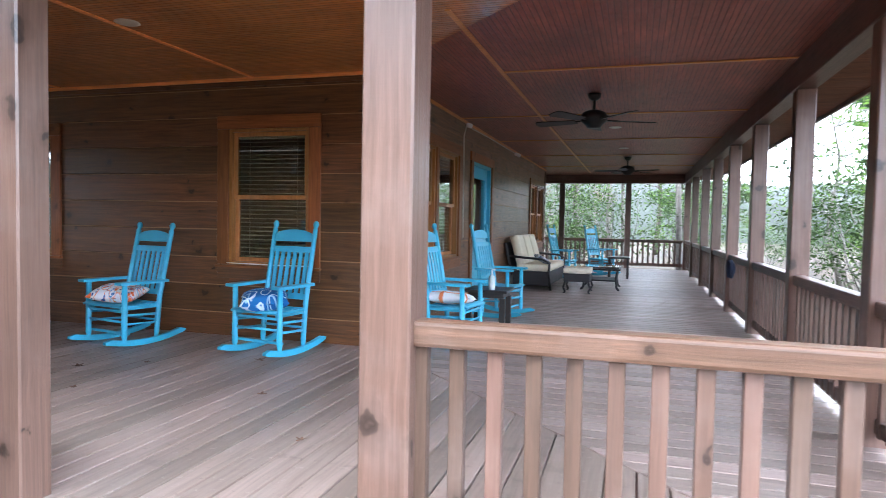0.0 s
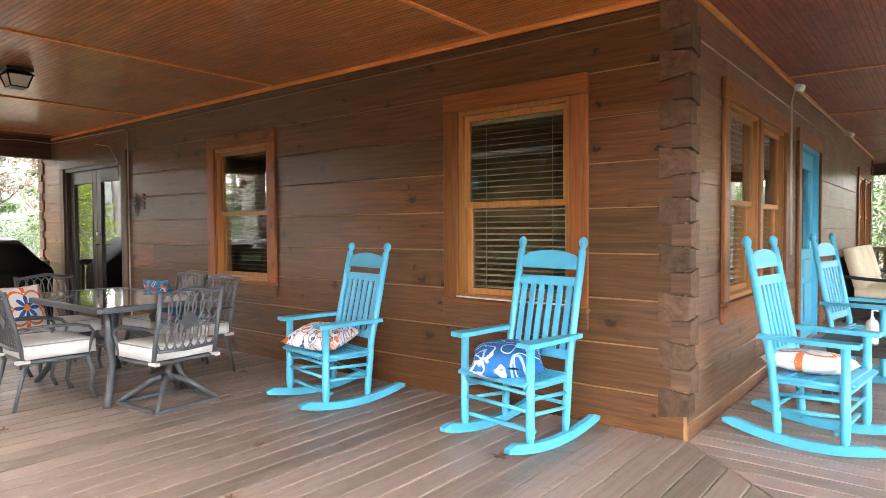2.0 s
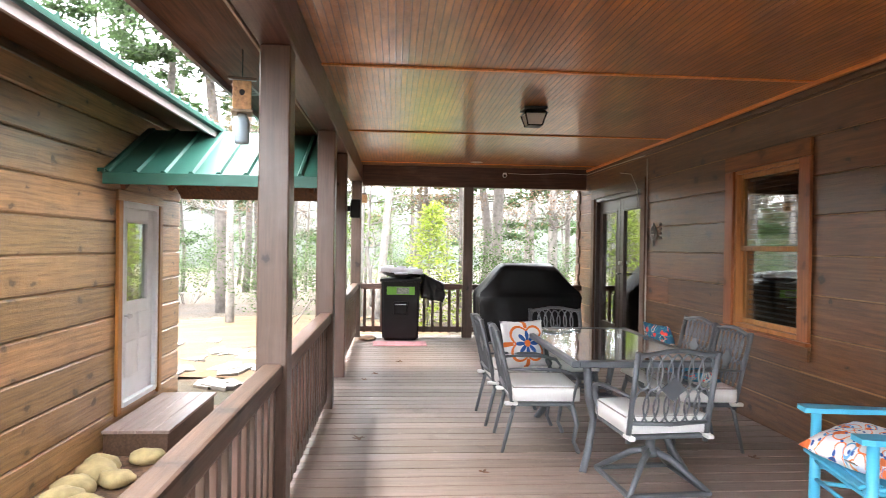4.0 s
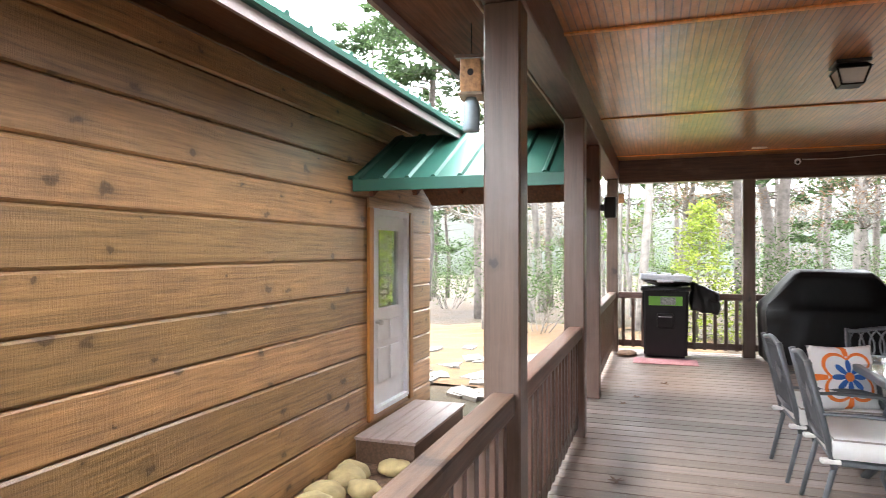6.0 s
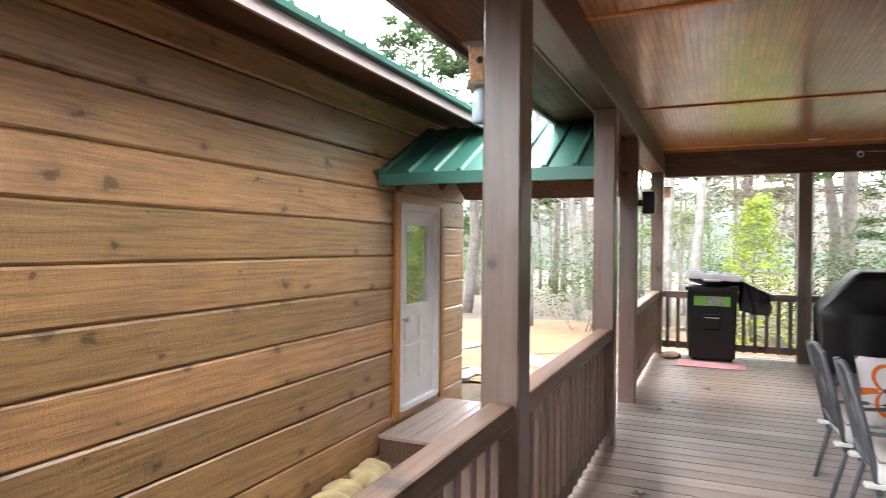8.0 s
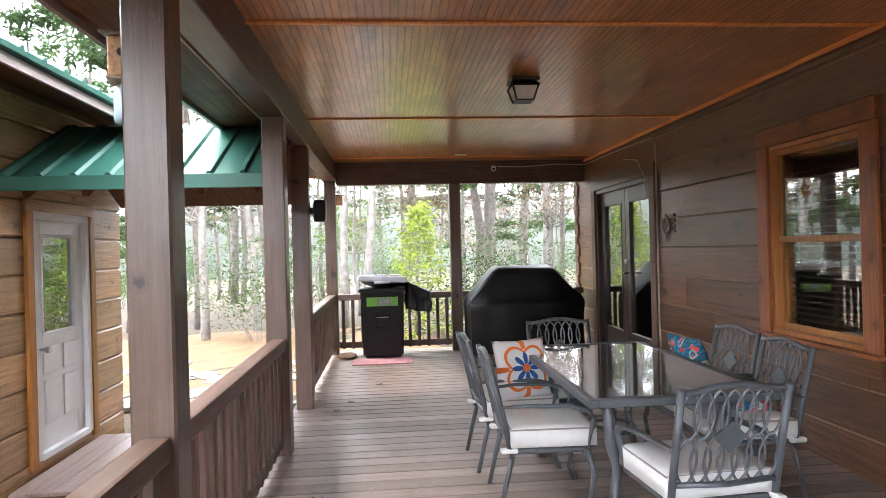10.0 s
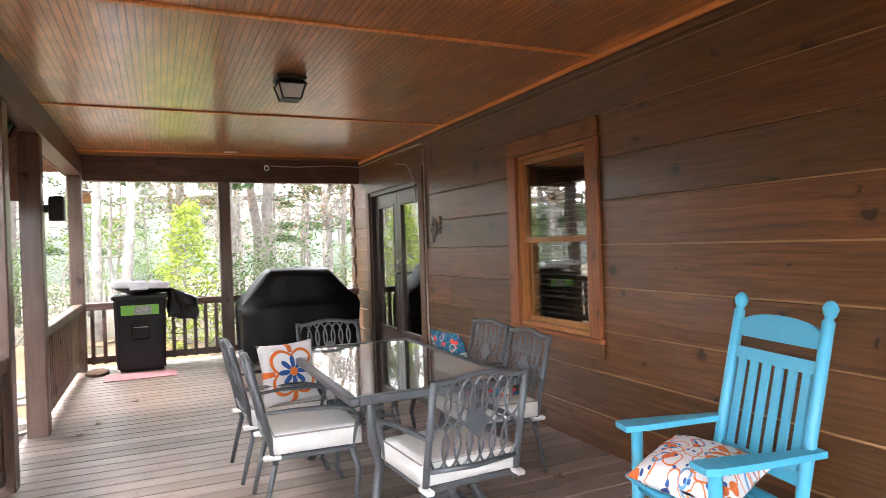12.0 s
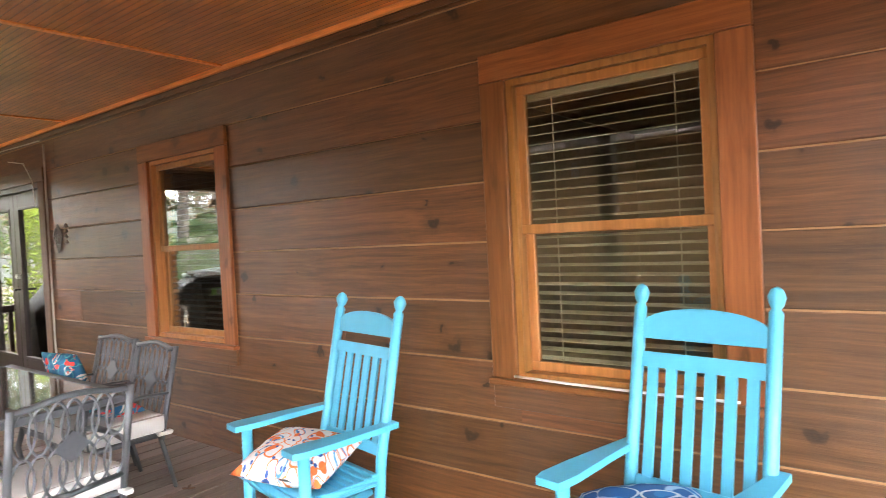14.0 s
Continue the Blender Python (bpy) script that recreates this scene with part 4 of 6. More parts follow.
# ---- furniture ----
def rocker_mesh():
    c = thing("rocking_chair", "turquoise painted wooden porch rocking chair", "chair", group="rocking chairs")
    for s in (-1, 1):
        bm = B()
        n = 14
        lo, hi = [], []
        for i in range(n + 1):
            y = -0.43 + 0.88 * i / n
            z = 0.30 * (y + 0.02) ** 2
            hgt = 0.05 if 0 < i < n else 0.02
            lo.append((y, z))
            hi.append((y, z + hgt))
        outline = lo + hi[::-1]
        prism(bm, outline, s * 0.27 - 0.021, s * 0.27 + 0.021, Matrix(((0, 0, 1, 0), (1, 0, 0, 0), (0, 1, 0, 0), (0, 0, 0, 1))))
        part("rocker", bm, TURQ, c)
        part("front_leg", tube(B(), [(s * 0.27, -0.23, 0.05), (s * 0.27, -0.23, 0.1), (s * 0.27, -0.23, 0.17), (s * 0.27, -0.225, 0.55)], [0.019, 0.027, 0.027, 0.025], 12), TURQ, c)
        part("back_post", tube(B(), [(s * 0.25, 0.13, 0.04), (s * 0.25, 0.135, 0.1), (s * 0.25, 0.14, 0.16), (s * 0.25, 0.17, 0.42), (s * 0.25, 0.31, 1.02), (s * 0.25, 0.313, 1.032), (s * 0.25, 0.317, 1.045), (s * 0.25, 0.322, 1.068), (s * 0.25, 0.327, 1.088), (s * 0.25, 0.33, 1.096)],
             [0.019, 0.026, 0.026, 0.025, 0.024, 0.015, 0.024, 0.03, 0.02, 0.006], 12), TURQ, c)
        arm = [(-0.052, -0.3), (0.045, -0.3), (0.05, -0.2), (0.03, 0.05), (0.02, 0.24), (-0.03, 0.24), (-0.06, -0.1), (-0.065, -0.25)]
        part("arm", prism(B(), [(s * 0.272 + s * -px, py) for px, py in arm], 0.55, 0.574), TURQ, c)
        for z in (0.2, 0.28, 0.355):
            part("stretcher", tube(B(), [(s * 0.265, -0.23, z), (s * 0.25, 0.15, z - 0.02)], 0.011, 8), TURQ, c)
    for z, y, w in ((0.22, -0.23, 0.27), (0.31, -0.23, 0.27), (0.2, 0.14, 0.25)):
        part("stretcher", tube(B(), [(-w, y, z), (w, y, z)], 0.011, 8), TURQ, c)
    bm = B()
    box(bm, -0.27, 0.27, -0.2, -0.17, 0.1, 0.12, 0.003)
    part("stretcher", bm, TURQ, c)
    for k in range(11):
        y0 = -0.27 + k * 0.04
        z = 0.385 - 0.04 * math.sin(math.pi * (k + 1) / 14) - 0.0 + (0.0 if k else -0.015)
        part("seat_slat", box(B(), -0.275 + (0.0 if k < 2 else 0.02), 0.275 - (0.0 if k < 2 else 0.02), -0.018, 0.018, -0.009, 0.009, 0.004, pose(0, y0, z, (18 if k == 0 else 6 - k * 1.2))), TURQ, c)
    for s in (-1, 1):
        part("seat_rail", box(B(), s * 0.245 - 0.014, s * 0.245 + 0.014, -0.25, 0.16, 0.32, 0.36, 0.004), TURQ, c)
    tilt = pose(0, 0.176, 0.43, -13.2)
    # back, in its own leaning plane: x across, z up
    def bp(name, outline, d=0.011):
        bm = B()
        prism(bm, outline, -d, d, tilt @ Matrix(((1, 0, 0, 0), (0, 0, -1, 0), (0, 1, 0, 0), (0, 0, 0, 1))))
        part(name, bm, TURQ, c)
    bp("crest_rail", [(-0.235, 0.5), (0.235, 0.5), (0.235, 0.545)] + [(0.235 * math.cos(a), 0.545 + 0.06 * math.sin(a)) for a in [math.pi * i / 14 for i in range(1, 14)]] + [(-0.235, 0.545)])
    bp("back_rail", [(-0.235, 0.405), (0.235, 0.405), (0.235, 0.455), (-0.235, 0.455)])
    bp("back_rail", [(-0.235, 0.0), (0.235, 0.0), (0.235, 0.05), (-0.235, 0.05)])
    for k in range(6):
        x = -0.185 + k * 0.074
        bp("back_slat", [(x - 0.02, 0.05), (x + 0.02, 0.05), (x + 0.02, 0.405), (x - 0.02, 0.405)], 0.006)
    return c


ROCK = {"s": 0.97, "sz": 1.04}
first = rocker_mesh()
first.matrix_world = on_deck(-4.836, 5.876, 0, 0, 0, -11, **ROCK)
for x, y, a in ((-3.31, 5.985, -9), (-1.93, 7.0, 84), (-1.88, 9.05, 80), (-1.75, 15.4, 80), (-1.0, 16.6, 62)):
    copy_thing(first, on_deck(x, y, 0, 0, 0, a, **ROCK))


def motif(name, ground, inks, scale=5.0):
    """Printed cloth: rings and blots in a few inks on a ground colour."""
    m, n, l, b = mat(name)
    tc = n.new("ShaderNodeTexCoord")
    warp = node(n, "TexNoise", Scale=6.0, Detail=1.0)
    l.new(tc.outputs["Object"], warp.inputs["Vector"])
    mad = node(n, "VectorMath")
    mad.operation = "MULTIPLY_ADD"
    l.new(warp.outputs["Color"], mad.inputs[0])
    mad.inputs[1].default_value = (0.12, 0.12, 0.12)
    l.new(tc.outputs["Object"], mad.inputs[2])
    col = None
    for i, ink in enumerate(inks):
        v = node(n, "TexVoronoi", Scale=scale * (1 + 0.35 * i))
        v.voronoi_dimensions = "2D"
        off = node(n, "VectorMath")
        off.operation = "ADD"
        off.inputs[1].default_value = (i * 3.1, i * 1.7, 0.2 * i)
        l.new(mad.outputs[0], off.inputs[0])
        l.new(off.outputs[0], v.inputs["Vector"])
        lo = 0.16 + 0.1 * (i % 3)
        r = ramp(n, [(lo, (0, 0, 0)), (lo + 0.02, (1, 1, 1)), (lo + 0.08, (1, 1, 1)), (lo + 0.1, (0, 0, 0))] if i % 2 == 0 else [(lo * 0.85 - 0.02, (1, 1, 1)), (lo * 0.85, (0, 0, 0))])
        l.new(v.outputs["Distance"], r.inputs[0])
        col = mixc(n, l, r.outputs[0], ground if col is None else col, ink)
    l.new(col, b.inputs["Base Color"])
    b.inputs["Roughness"].default_value = 0.85
    f = node(n, "TexNoise", Scale=320.0)
    l.new(tc.outputs["Object"], f.inputs["Vector"])
    bp = node(n, "Bump", Strength=0.2, Distance=0.002)
    l.new(f.outputs["Fac"], bp.inputs["Height"])
    l.new(bp.outputs[0], b.inputs["Normal"])
    return m


def flower_print(name, ground, petal, edge, dots, size):
    """Printed cloth with one large flower inside a scalloped border."""
    m, n, l, b = mat(name)
    tc, sep = n.new("ShaderNodeTexCoord"), n.new("ShaderNodeSeparateXYZ")
    l.new(tc.outputs["Object"], sep.inputs[0])

    def calc(op, *args):
        k = n.new("ShaderNodeMath")
        k.operation = op
        for i, a in enumerate(args):
            if isinstance(a, (int, float)):
                k.inputs[i].default_value = a
            else:
                l.new(a, k.inputs[i])
        return k.outputs[0]

    x, y = calc("DIVIDE", sep.outputs[0], size / 2), calc("DIVIDE", sep.outputs[1], size / 2)
    r = calc("SQRT", calc("ADD", calc("MULTIPLY", x, x), calc("MULTIPLY", y, y)))
    t = calc("ARCTAN2", y, x)
    leaf = calc("ABSOLUTE", calc("COSINE", calc("MULTIPLY", t, 4.0)))
    lobe = calc("ABSOLUTE", calc("SINE", calc("MULTIPLY", t, 2.0)))
    inside = calc("LESS_THAN", r, calc("MULTIPLY", calc("POWER", leaf, 0.7), 0.52))
    band = calc("LESS_THAN", calc("ABSOLUTE", calc("SUBTRACT", r, calc("ADD", calc("MULTIPLY", lobe, 0.34), 0.5))), 0.055)
    sprig = calc("MULTIPLY", calc("LESS_THAN", lobe, 0.22), calc("GREATER_THAN", r, 0.62))
    heart = calc("LESS_THAN", r, 0.14)
    col = mixc(n, l, band, ground, edge)
    col = mixc(n, l, sprig, col, edge)
    col = mixc(n, l, inside, col, petal)
    col = mixc(n, l, heart, col, dots)
    l.new(col, b.inputs["Base Color"])
    b.inputs["Roughness"].default_value = 0.85
    f = node(n, "TexNoise", Scale=320.0)
    l.new(tc.outputs["Object"], f.inputs["Vector"])
    bp = node(n, "Bump", Strength=0.2, Distance=0.002)
    l.new(f.outputs["Fac"], bp.inputs["Height"])
    l.new(bp.outputs[0], b.inputs["Normal"])
    return m


def pillow(label, material, m, size=0.36, thick=0.13, group="throw pillows"):
    """A soft square pillow lying in x, y, with pinched corners."""
    bm = B()
    n = 16
    for s in (1, -1):
        grid = []
        for i in range(n + 1):
            row = []
            for j in range(n + 1):
                u, v = 2 * i / n - 1, 2 * j / n - 1
                puff = max((1 - u * u) * (1 - v * v), 0) ** 0.42
                pin = 1 - 0.07 * (1 - abs(u) ** 2) * abs(v) ** 4
                pjn = 1 - 0.07 * (1 - abs(v) ** 2) * abs(u) ** 4
                row.append(bm.verts.new((u * size / 2 * pjn, v * size / 2 * pin, s * (thick / 2 * puff + 0.004) + 0.004 * noise.noise((u * 3, v * 3, s)))))
            grid.append(row)
        for i in range(n):
            for j in range(n):
                bm.faces.new((grid[i][j], grid[i + 1][j], grid[i + 1][j + 1], grid[i][j + 1])).smooth = True
    bmesh.ops.remove_doubles(bm, verts=bm.verts, dist=0.0095)
    return solid("throw_pillow", bm, material, label, "pillow", group, m=m)


ORANGE, NAVY, SKYB = (0.75, 0.16, 0.04), (0.03, 0.09, 0.3), (0.1, 0.3, 0.55)
PIL_A = motif("orange_blue_print", (0.74, 0.72, 0.74), [SKYB, ORANGE, (0.8, 0.2, 0.05), NAVY], 8.0)
PIL_B = motif("royal_blue_print", (0.01, 0.12, 0.36), [(0.35, 0.55, 0.72), (0.02, 0.2, 0.5), (0.6, 0.68, 0.75)], 5.0)
PIL_C = flower_print("scalloped_print", (0.75, 0.72, 0.72), (0.45, 0.55, 0.68), (0.75, 0.2, 0.07), (0.75, 0.3, 0.15), 0.42)
PIL_E = flower_print("flower_print", (0.76, 0.74, 0.75), (0.02, 0.1, 0.34), (0.8, 0.19, 0.03), (0.8, 0.19, 0.03), 0.38)
PIL_D = motif("floral_print", (0.02, 0.14, 0.27), [(0.66, 0.64, 0.6), (0.75, 0.07, 0.06), (0.06, 0.32, 0.36), (0.75, 0.2, 0.16)], 9.0)
pillow("white cushion printed in orange and blue on a rocker", PIL_A, on_deck(-4.84, 5.77, 0.475, 8, 4, 20), 0.42, 0.14)
pillow("royal blue cushion with pale scrolls on a rocker", PIL_B, on_deck(-3.33, 5.87, 0.48, 5, -2, 32), 0.42, 0.19)
pillow("white cushion with orange scalloped edge on a rocker", PIL_C, on_deck(-1.95, 7.0, 0.45, 0, 6, 80), 0.42, 0.13)


def oval(bm, cx, cz, rx, rz, place, rad=0.006, sides=5, n=18):
    pts = [place @ Vector((cx + rx * math.copysign(abs(math.cos(a)) ** 1.35, math.cos(a)), 0, cz + rz * math.sin(a))) for a in [2 * math.pi * i / n for i in range(n + 1)]]
    tube(bm, pts, rad, sides, cap=False)


def cushion(bm, w, d, z0, z1, y=0.0):
    n = 12
    for s in (1, -1):
        grid = []
        for i in range(n + 1):
            row = []
            for j in range(n + 1):
                u, v = 2 * i / n - 1, 2 * j / n - 1
                edge = max(abs(u), abs(v))
                q = (1 - abs(u) ** 6) * (1 - abs(v) ** 6)
                zc = (z0 + z1) / 2
                row.append(bm.verts.new((u * w / 2, y + v * d / 2, zc + s * ((z1 - z0) / 2 * (0.8 + 0.2 * q ** 0.5)))))
            grid.append(row)
        for i in range(n):
            for j in range(n):
                bm.faces.new((grid[i][j], grid[i + 1][j], grid[i + 1][j + 1], grid[i][j + 1])).smooth = True
        if s == 1:
            top = grid
        else:
            ring = [(i, 0) for i in range(n)] + [(n, j) for j in range(n)] + [(i, n) for i in range(n, 0, -1)] + [(0, j) for j in range(n, 0, -1)]
            for (a, b), (c, d2) in zip(ring, ring[1:] + ring[:1]):
                bm.faces.new((top[a][b], top[c][d2], grid[c][d2], grid[a][b])).smooth = True
    return bm


def dining_chair(swivel):
    c = thing("dining_chair", "grey cast-metal swivel dining armchair with lattice back and pale cushion" if swivel else "grey cast-metal dining armchair with lattice back and pale cushion", "chair", group="chairs round the table")
    w = 0.235
    lean = pose(0, 0.21, 0.36, -12)
    bm = B()
    box(bm, -w, w, -0.22, 0.2, 0.315, 0.34, 0.006)
    part("seat", bm, METAL, c)
    for s in (-1, 1):
        part("back_post", tube(B(), [lean @ Vector((s * w, 0.0, -0.06)), lean @ Vector((s * w, 0.0, 0.2)), lean @ Vector((s * w, 0.006, 0.48))], 0.0165, 8), METAL, c)
        part("arm", tube(B(), [lean @ Vector((s * w, 0, 0.21)), (s * 0.26, 0.1, 0.575), (s * 0.27, -0.1, 0.57), (s * 0.27, -0.2, 0.545), (s * 0.262, -0.235, 0.5), (s * 0.25, -0.215, 0.42), (s * 0.235, -0.2, 0.33)], [0.015, 0.019, 0.023, 0.022, 0.018, 0.015, 0.015], 8, 0.55), METAL, c)
        if not swivel:
            part("leg", tube(B(), [(s * 0.23, -0.2, 0.33), (s * 0.24, -0.235, 0.2), (s * 0.235, -0.215, 0.08), (s * 0.24, -0.25, 0.0)], [0.019, 0.017, 0.014, 0.016], 8), METAL, c)
            part("leg", tube(B(), [(s * 0.225, 0.19, 0.33), (s * 0.225, 0.235, 0.15), (s * 0.225, 0.27, 0.0)], [0.015, 0.014, 0.013], 8), METAL, c)
        bm = B()
        box(bm, s * w - 0.02, s * w + 0.02, 0.17, 0.26, 0.325, 0.35, 0.006)
        part("cushion_tie", bm, CUSH, c)
    if not swivel:
        for y in (-0.2,):
            part("seat_apron", box(B(), -0.22, 0.22, y - 0.008, y + 0.008, 0.28, 0.315, 0.003), METAL, c)
    else:
        part("swivel_column", lathe(B(), [(0.001, 0.16), (0.05, 0.16), (0.05, 0.2), (0.028, 0.21), (0.028, 0.27), (0.07, 0.28), (0.07, 0.31), (0.001, 0.312)]), METAL, c)
        for a in range(4):
            r = math.radians(45 + 90 * a)
            part("base_leg", tube(B(), [(0, 0, 0.2), (0.12 * math.cos(r), 0.12 * math.sin(r), 0.16), (0.34 * math.cos(r), 0.34 * math.sin(r), 0.015)], [0.02, 0.02, 0.016], 8), METAL, c)
        for s in (-1, 1):
            part("base_runner", box(B(), -0.25, 0.25, s * 0.24 - 0.016, s * 0.24 + 0.016, 0.0, 0.026, 0.005), METAL, c)
            part("base_runner", box(B(), s * 0.24 - 0.016, s * 0.24 + 0.016, -0.22, 0.22, 0.0, 0.024, 0.005), METAL, c)
    crest = [lean @ Vector((-w + 2 * w * i / 12, 0, 0.46 + 0.028 * math.sin(math.pi * i / 12) ** 2)) for i in range(13)]
    part("crest_rail", tube(B(), crest, 0.015, 8, 0.9), METAL, c)
    part("back_rail", tube(B(), [lean @ Vector((-w, 0, 0.06)), lean @ Vector((0, 0.015, 0.055)), lean @ Vector((w, 0, 0.06))], 0.013, 8), METAL, c)
    bm = B()
    for k in range(7):
        x = -0.183 + 0.061 * k
        oval(bm, x, 0.36, 0.045, 0.105, lean)
        oval(bm, x, 0.16, 0.045, 0.105, lean)
    prism(bm, [(-0.075, 0.26), (0, 0.19), (0.075, 0.26), (0, 0.33)], -0.006, 0.006, lean @ Matrix(((1, 0, 0, 0), (0, 0, -1, 0), (0, 1, 0, 0), (0, 0, 0, 1))))
    part("lattice", bm, METAL, c)
    cu = part("cushion", cushion(B(), 0.5, 0.46, 0.342, 0.46, -0.02), CUSH, c)
    bm = B()
    rim = [(-0.245, -0.24), (0.245, -0.24), (0.245, 0.2), (-0.245, 0.2), (-0.245, -0.24)]
    tube(bm, [(x * 1.02, y * 1.02, 0.447) for x, y in rim], 0.005, 5)
    part("piping", bm, PIPING, cu)
    return c


ch = dining_chair(False)
ch.matrix_world = on_deck(-6.5, 4.56, 0, 0, 0, 178)
for x, y, a in ((-7.15, 4.52, 182), (-7.52, 5.03, 90), (-6.45, 5.68, -2), (-7.02, 5.72, 2)):
    copy_thing(ch, on_deck(x, y, 0, 0, 0, a))
sw = dining_chair(True)
sw.matrix_world = on_deck(-5.72, 5.08, 0, 0, 0, -86)

tb = thing("dining_table", "grey metal patio table with a smoky glass top", "table", on_deck(-6.53, 5.05))
tz = 0.715
part("glass_top", box(B(), -0.76, 0.76, -0.41, 0.41, tz - 0.006, tz, 0.002), TABLEGLASS, tb)
bm = B()
for p in ((-0.8, 0.8, -0.45, -0.405), (-0.8, 0.8, 0.405, 0.45), (-0.8, -0.755, -0.404, 0.404), (0.755, 0.8, -0.404, 0.404)):
    box(bm, *p, tz - 0.035, tz + 0.004, 0.006)
part("table_rim", bm, METAL, tb)
for sx in (-1, 1):
    for sy in (-1, 1):
        part("leg", tube(B(), [(sx * 0.6, sy * 0.3, tz - 0.035), (sx * 0.56, sy * 0.27, 0.45), (sx * 0.5, sy * 0.22, 0.3), (sx * 0.56, sy * 0.27, 0.12), (sx * 0.64, sy * 0.33, 0.0)], [0.026, 0.03, 0.024, 0.026, 0.024], 8), METAL, tb)
for sy in (-1, 1):
    part("brace", tube(B(), [(-0.5, sy * 0.22, 0.3), (0, sy * 0.06, 0.33), (0.5, sy * 0.22, 0.3)], 0.013, 8), METAL, tb)
for k in range(4):
    bm = B()
    oval(bm, 0, 0, 0.12, 0.12, pose(-0.45 + 0.3 * k, 0, 0.33, 90), 0.01)
    part("shelf_ring", bm, METAL, tb)
pillow("white cushion with an orange and blue flower", PIL_E, on_deck(-6.97, 4.56, 0.63, 76, 0, 108), 0.38, 0.13)
pillow("blue floral cushion with red roses", PIL_D, on_deck(-7.02, 5.7, 0.63, -72, 0, 10), 0.34, 0.12)
pillow("blue floral cushion lying on a chair", PIL_D, on_deck(-6.45, 5.66, 0.52, -20, 5, 20), 0.34, 0.12)

# small table between the side rockers
st = thing("side_table", "small black wooden side table", "table", on_deck(-1.78, 8.05, 0))
part("tabletop", box(B(), -0.25, 0.25, -0.24, 0.24, 0.42, 0.45, 0.006), BLACKW, st)
part("apron", box(B(), -0.2, 0.2, -0.19, 0.19, 0.36, 0.418, 0.004), BLACKW, st)
for sx in (-1, 1):
    for sy in (-1, 1):
        part("leg", box(B(), sx * 0.19 - 0.03, sx * 0.19 + 0.03, sy * 0.18 - 0.03, sy * 0.18 + 0.03, 0, 0.36, 0.004), BLACKW, st)
bt = thing("bottle", "clear plastic pump bottle on the side table", "bottle", on_deck(-1.72, 7.9, 0.45))
part("bottle_body", lathe(B(), [(0.001, 0), (0.036, 0.0), (0.038, 0.02), (0.038, 0.13), (0.03, 0.155), (0.013, 0.165), (0.013, 0.18), (0.001, 0.181)]), plain("bottle_plastic", (0.55, 0.6, 0.62), 0.2), bt)
part("pump", tube(B(), [(0, 0, 0.18), (0, 0, 0.225), (0.035, 0, 0.225)], 0.007, 8), WHITE, bt)

# wicker sofa with its footstool and low table
sf = thing("wicker_sofa", "dark wicker glider sofa with cream cushions", "sofa", on_deck(-2.0, 13.3, 0, 0, 0, 88))
part("sofa_base", box(B(), -0.9, 0.9, -0.36, 0.3, 0.08, 0.33, 0.02), WICKER, sf)
part("sofa_back", box(B(), -0.9, 0.9, -0.02, 0.03, -0.1, 0.5, 0.02, pose(0, 0.33, 0.35, -14)), WICKER, sf)
for s in (-1, 1):
    part("arm", tube(B(), [(s * 0.92, 0.36, 0.6), (s * 0.95, 0.1, 0.58), (s * 0.95, -0.25, 0.56), (s * 0.94, -0.38, 0.5), (s * 0.92, -0.36, 0.3), (s * 0.92, -0.4, 0.0)], 0.022, 8), WICKER, sf)
    part("leg", tube(B(), [(s * 0.88, 0.3, 0.1), (s * 0.9, 0.34, 0.0)], 0.02, 8), WICKER, sf)
for k in range(3):
    x = -0.59 + 0.59 * k
    part("seat_cushion", cushion(B(), 0.58, 0.6, 0.33, 0.46, -0.07), CREAM, sf).location = (x, 0, 0)
    bm = cushion(B(), 0.56, 0.55, -0.075, 0.075)
    bmesh.ops.transform(bm, matrix=pose(x, 0.24, 0.7, 74), verts=bm.verts)
    part("back_cushion", bm, CREAM, sf)
pillow("small grey patterned pillow on the sofa", motif("grey_print", (0.35, 0.35, 0.38), [(0.6, 0.6, 0.62), (0.1, 0.12, 0.2)], 9.0), on_deck(-1.85, 12.75, 0.54, 0, 30, 20), 0.3, 0.1)
ot = thing("footstool", "dark wicker footstool with a cream cushion", "footstool", on_deck(-1.15, 12.4, 0, 0, 0, 90))
part("stool_base", box(B(), -0.3, 0.3, -0.22, 0.22, 0.2, 0.34, 0.02), WICKER, ot)
part("stool_cushion", cushion(B(), 0.62, 0.46, 0.34, 0.44), CREAM, ot)
for sx in (-1, 1):
    for sy in (-1, 1):
        part("leg", tube(B(), [(sx * 0.27, sy * 0.19, 0.22), (sx * 0.3, sy * 0.23, 0.1), (sx * 0.27, sy * 0.2, 0.03), (sx * 0.3, sy * 0.22, 0.0)], 0.018, 8), WICKER, ot)
ct = thing("coffee_table", "dark wicker and metal low patio table", "table", on_deck(-0.8, 13.3, 0, 0, 0, 90))
part("tabletop", box(B(), -0.42, 0.42, -0.33, 0.33, 0.4, 0.43, 0.01), TABLEGLASS, ct)
part("table_rim", box(B(), -0.45, 0.45, -0.36, 0.36, 0.365, 0.398, 0.01), WICKER, ct)
part("shelf", box(B(), -0.36, 0.36, -0.28, 0.28, 0.16, 0.185, 0.008), WICKER, ct)
for sx in (-1, 1):
    for sy in (-1, 1):
        part("leg", tube(B(), [(sx * 0.4, sy * 0.31, 0.37), (sx * 0.36, sy * 0.28, 0.2), (sx * 0.38, sy * 0.3, 0.05), (sx * 0.43, sy * 0.34, 0.0)], 0.022, 8), WICKER, ct)
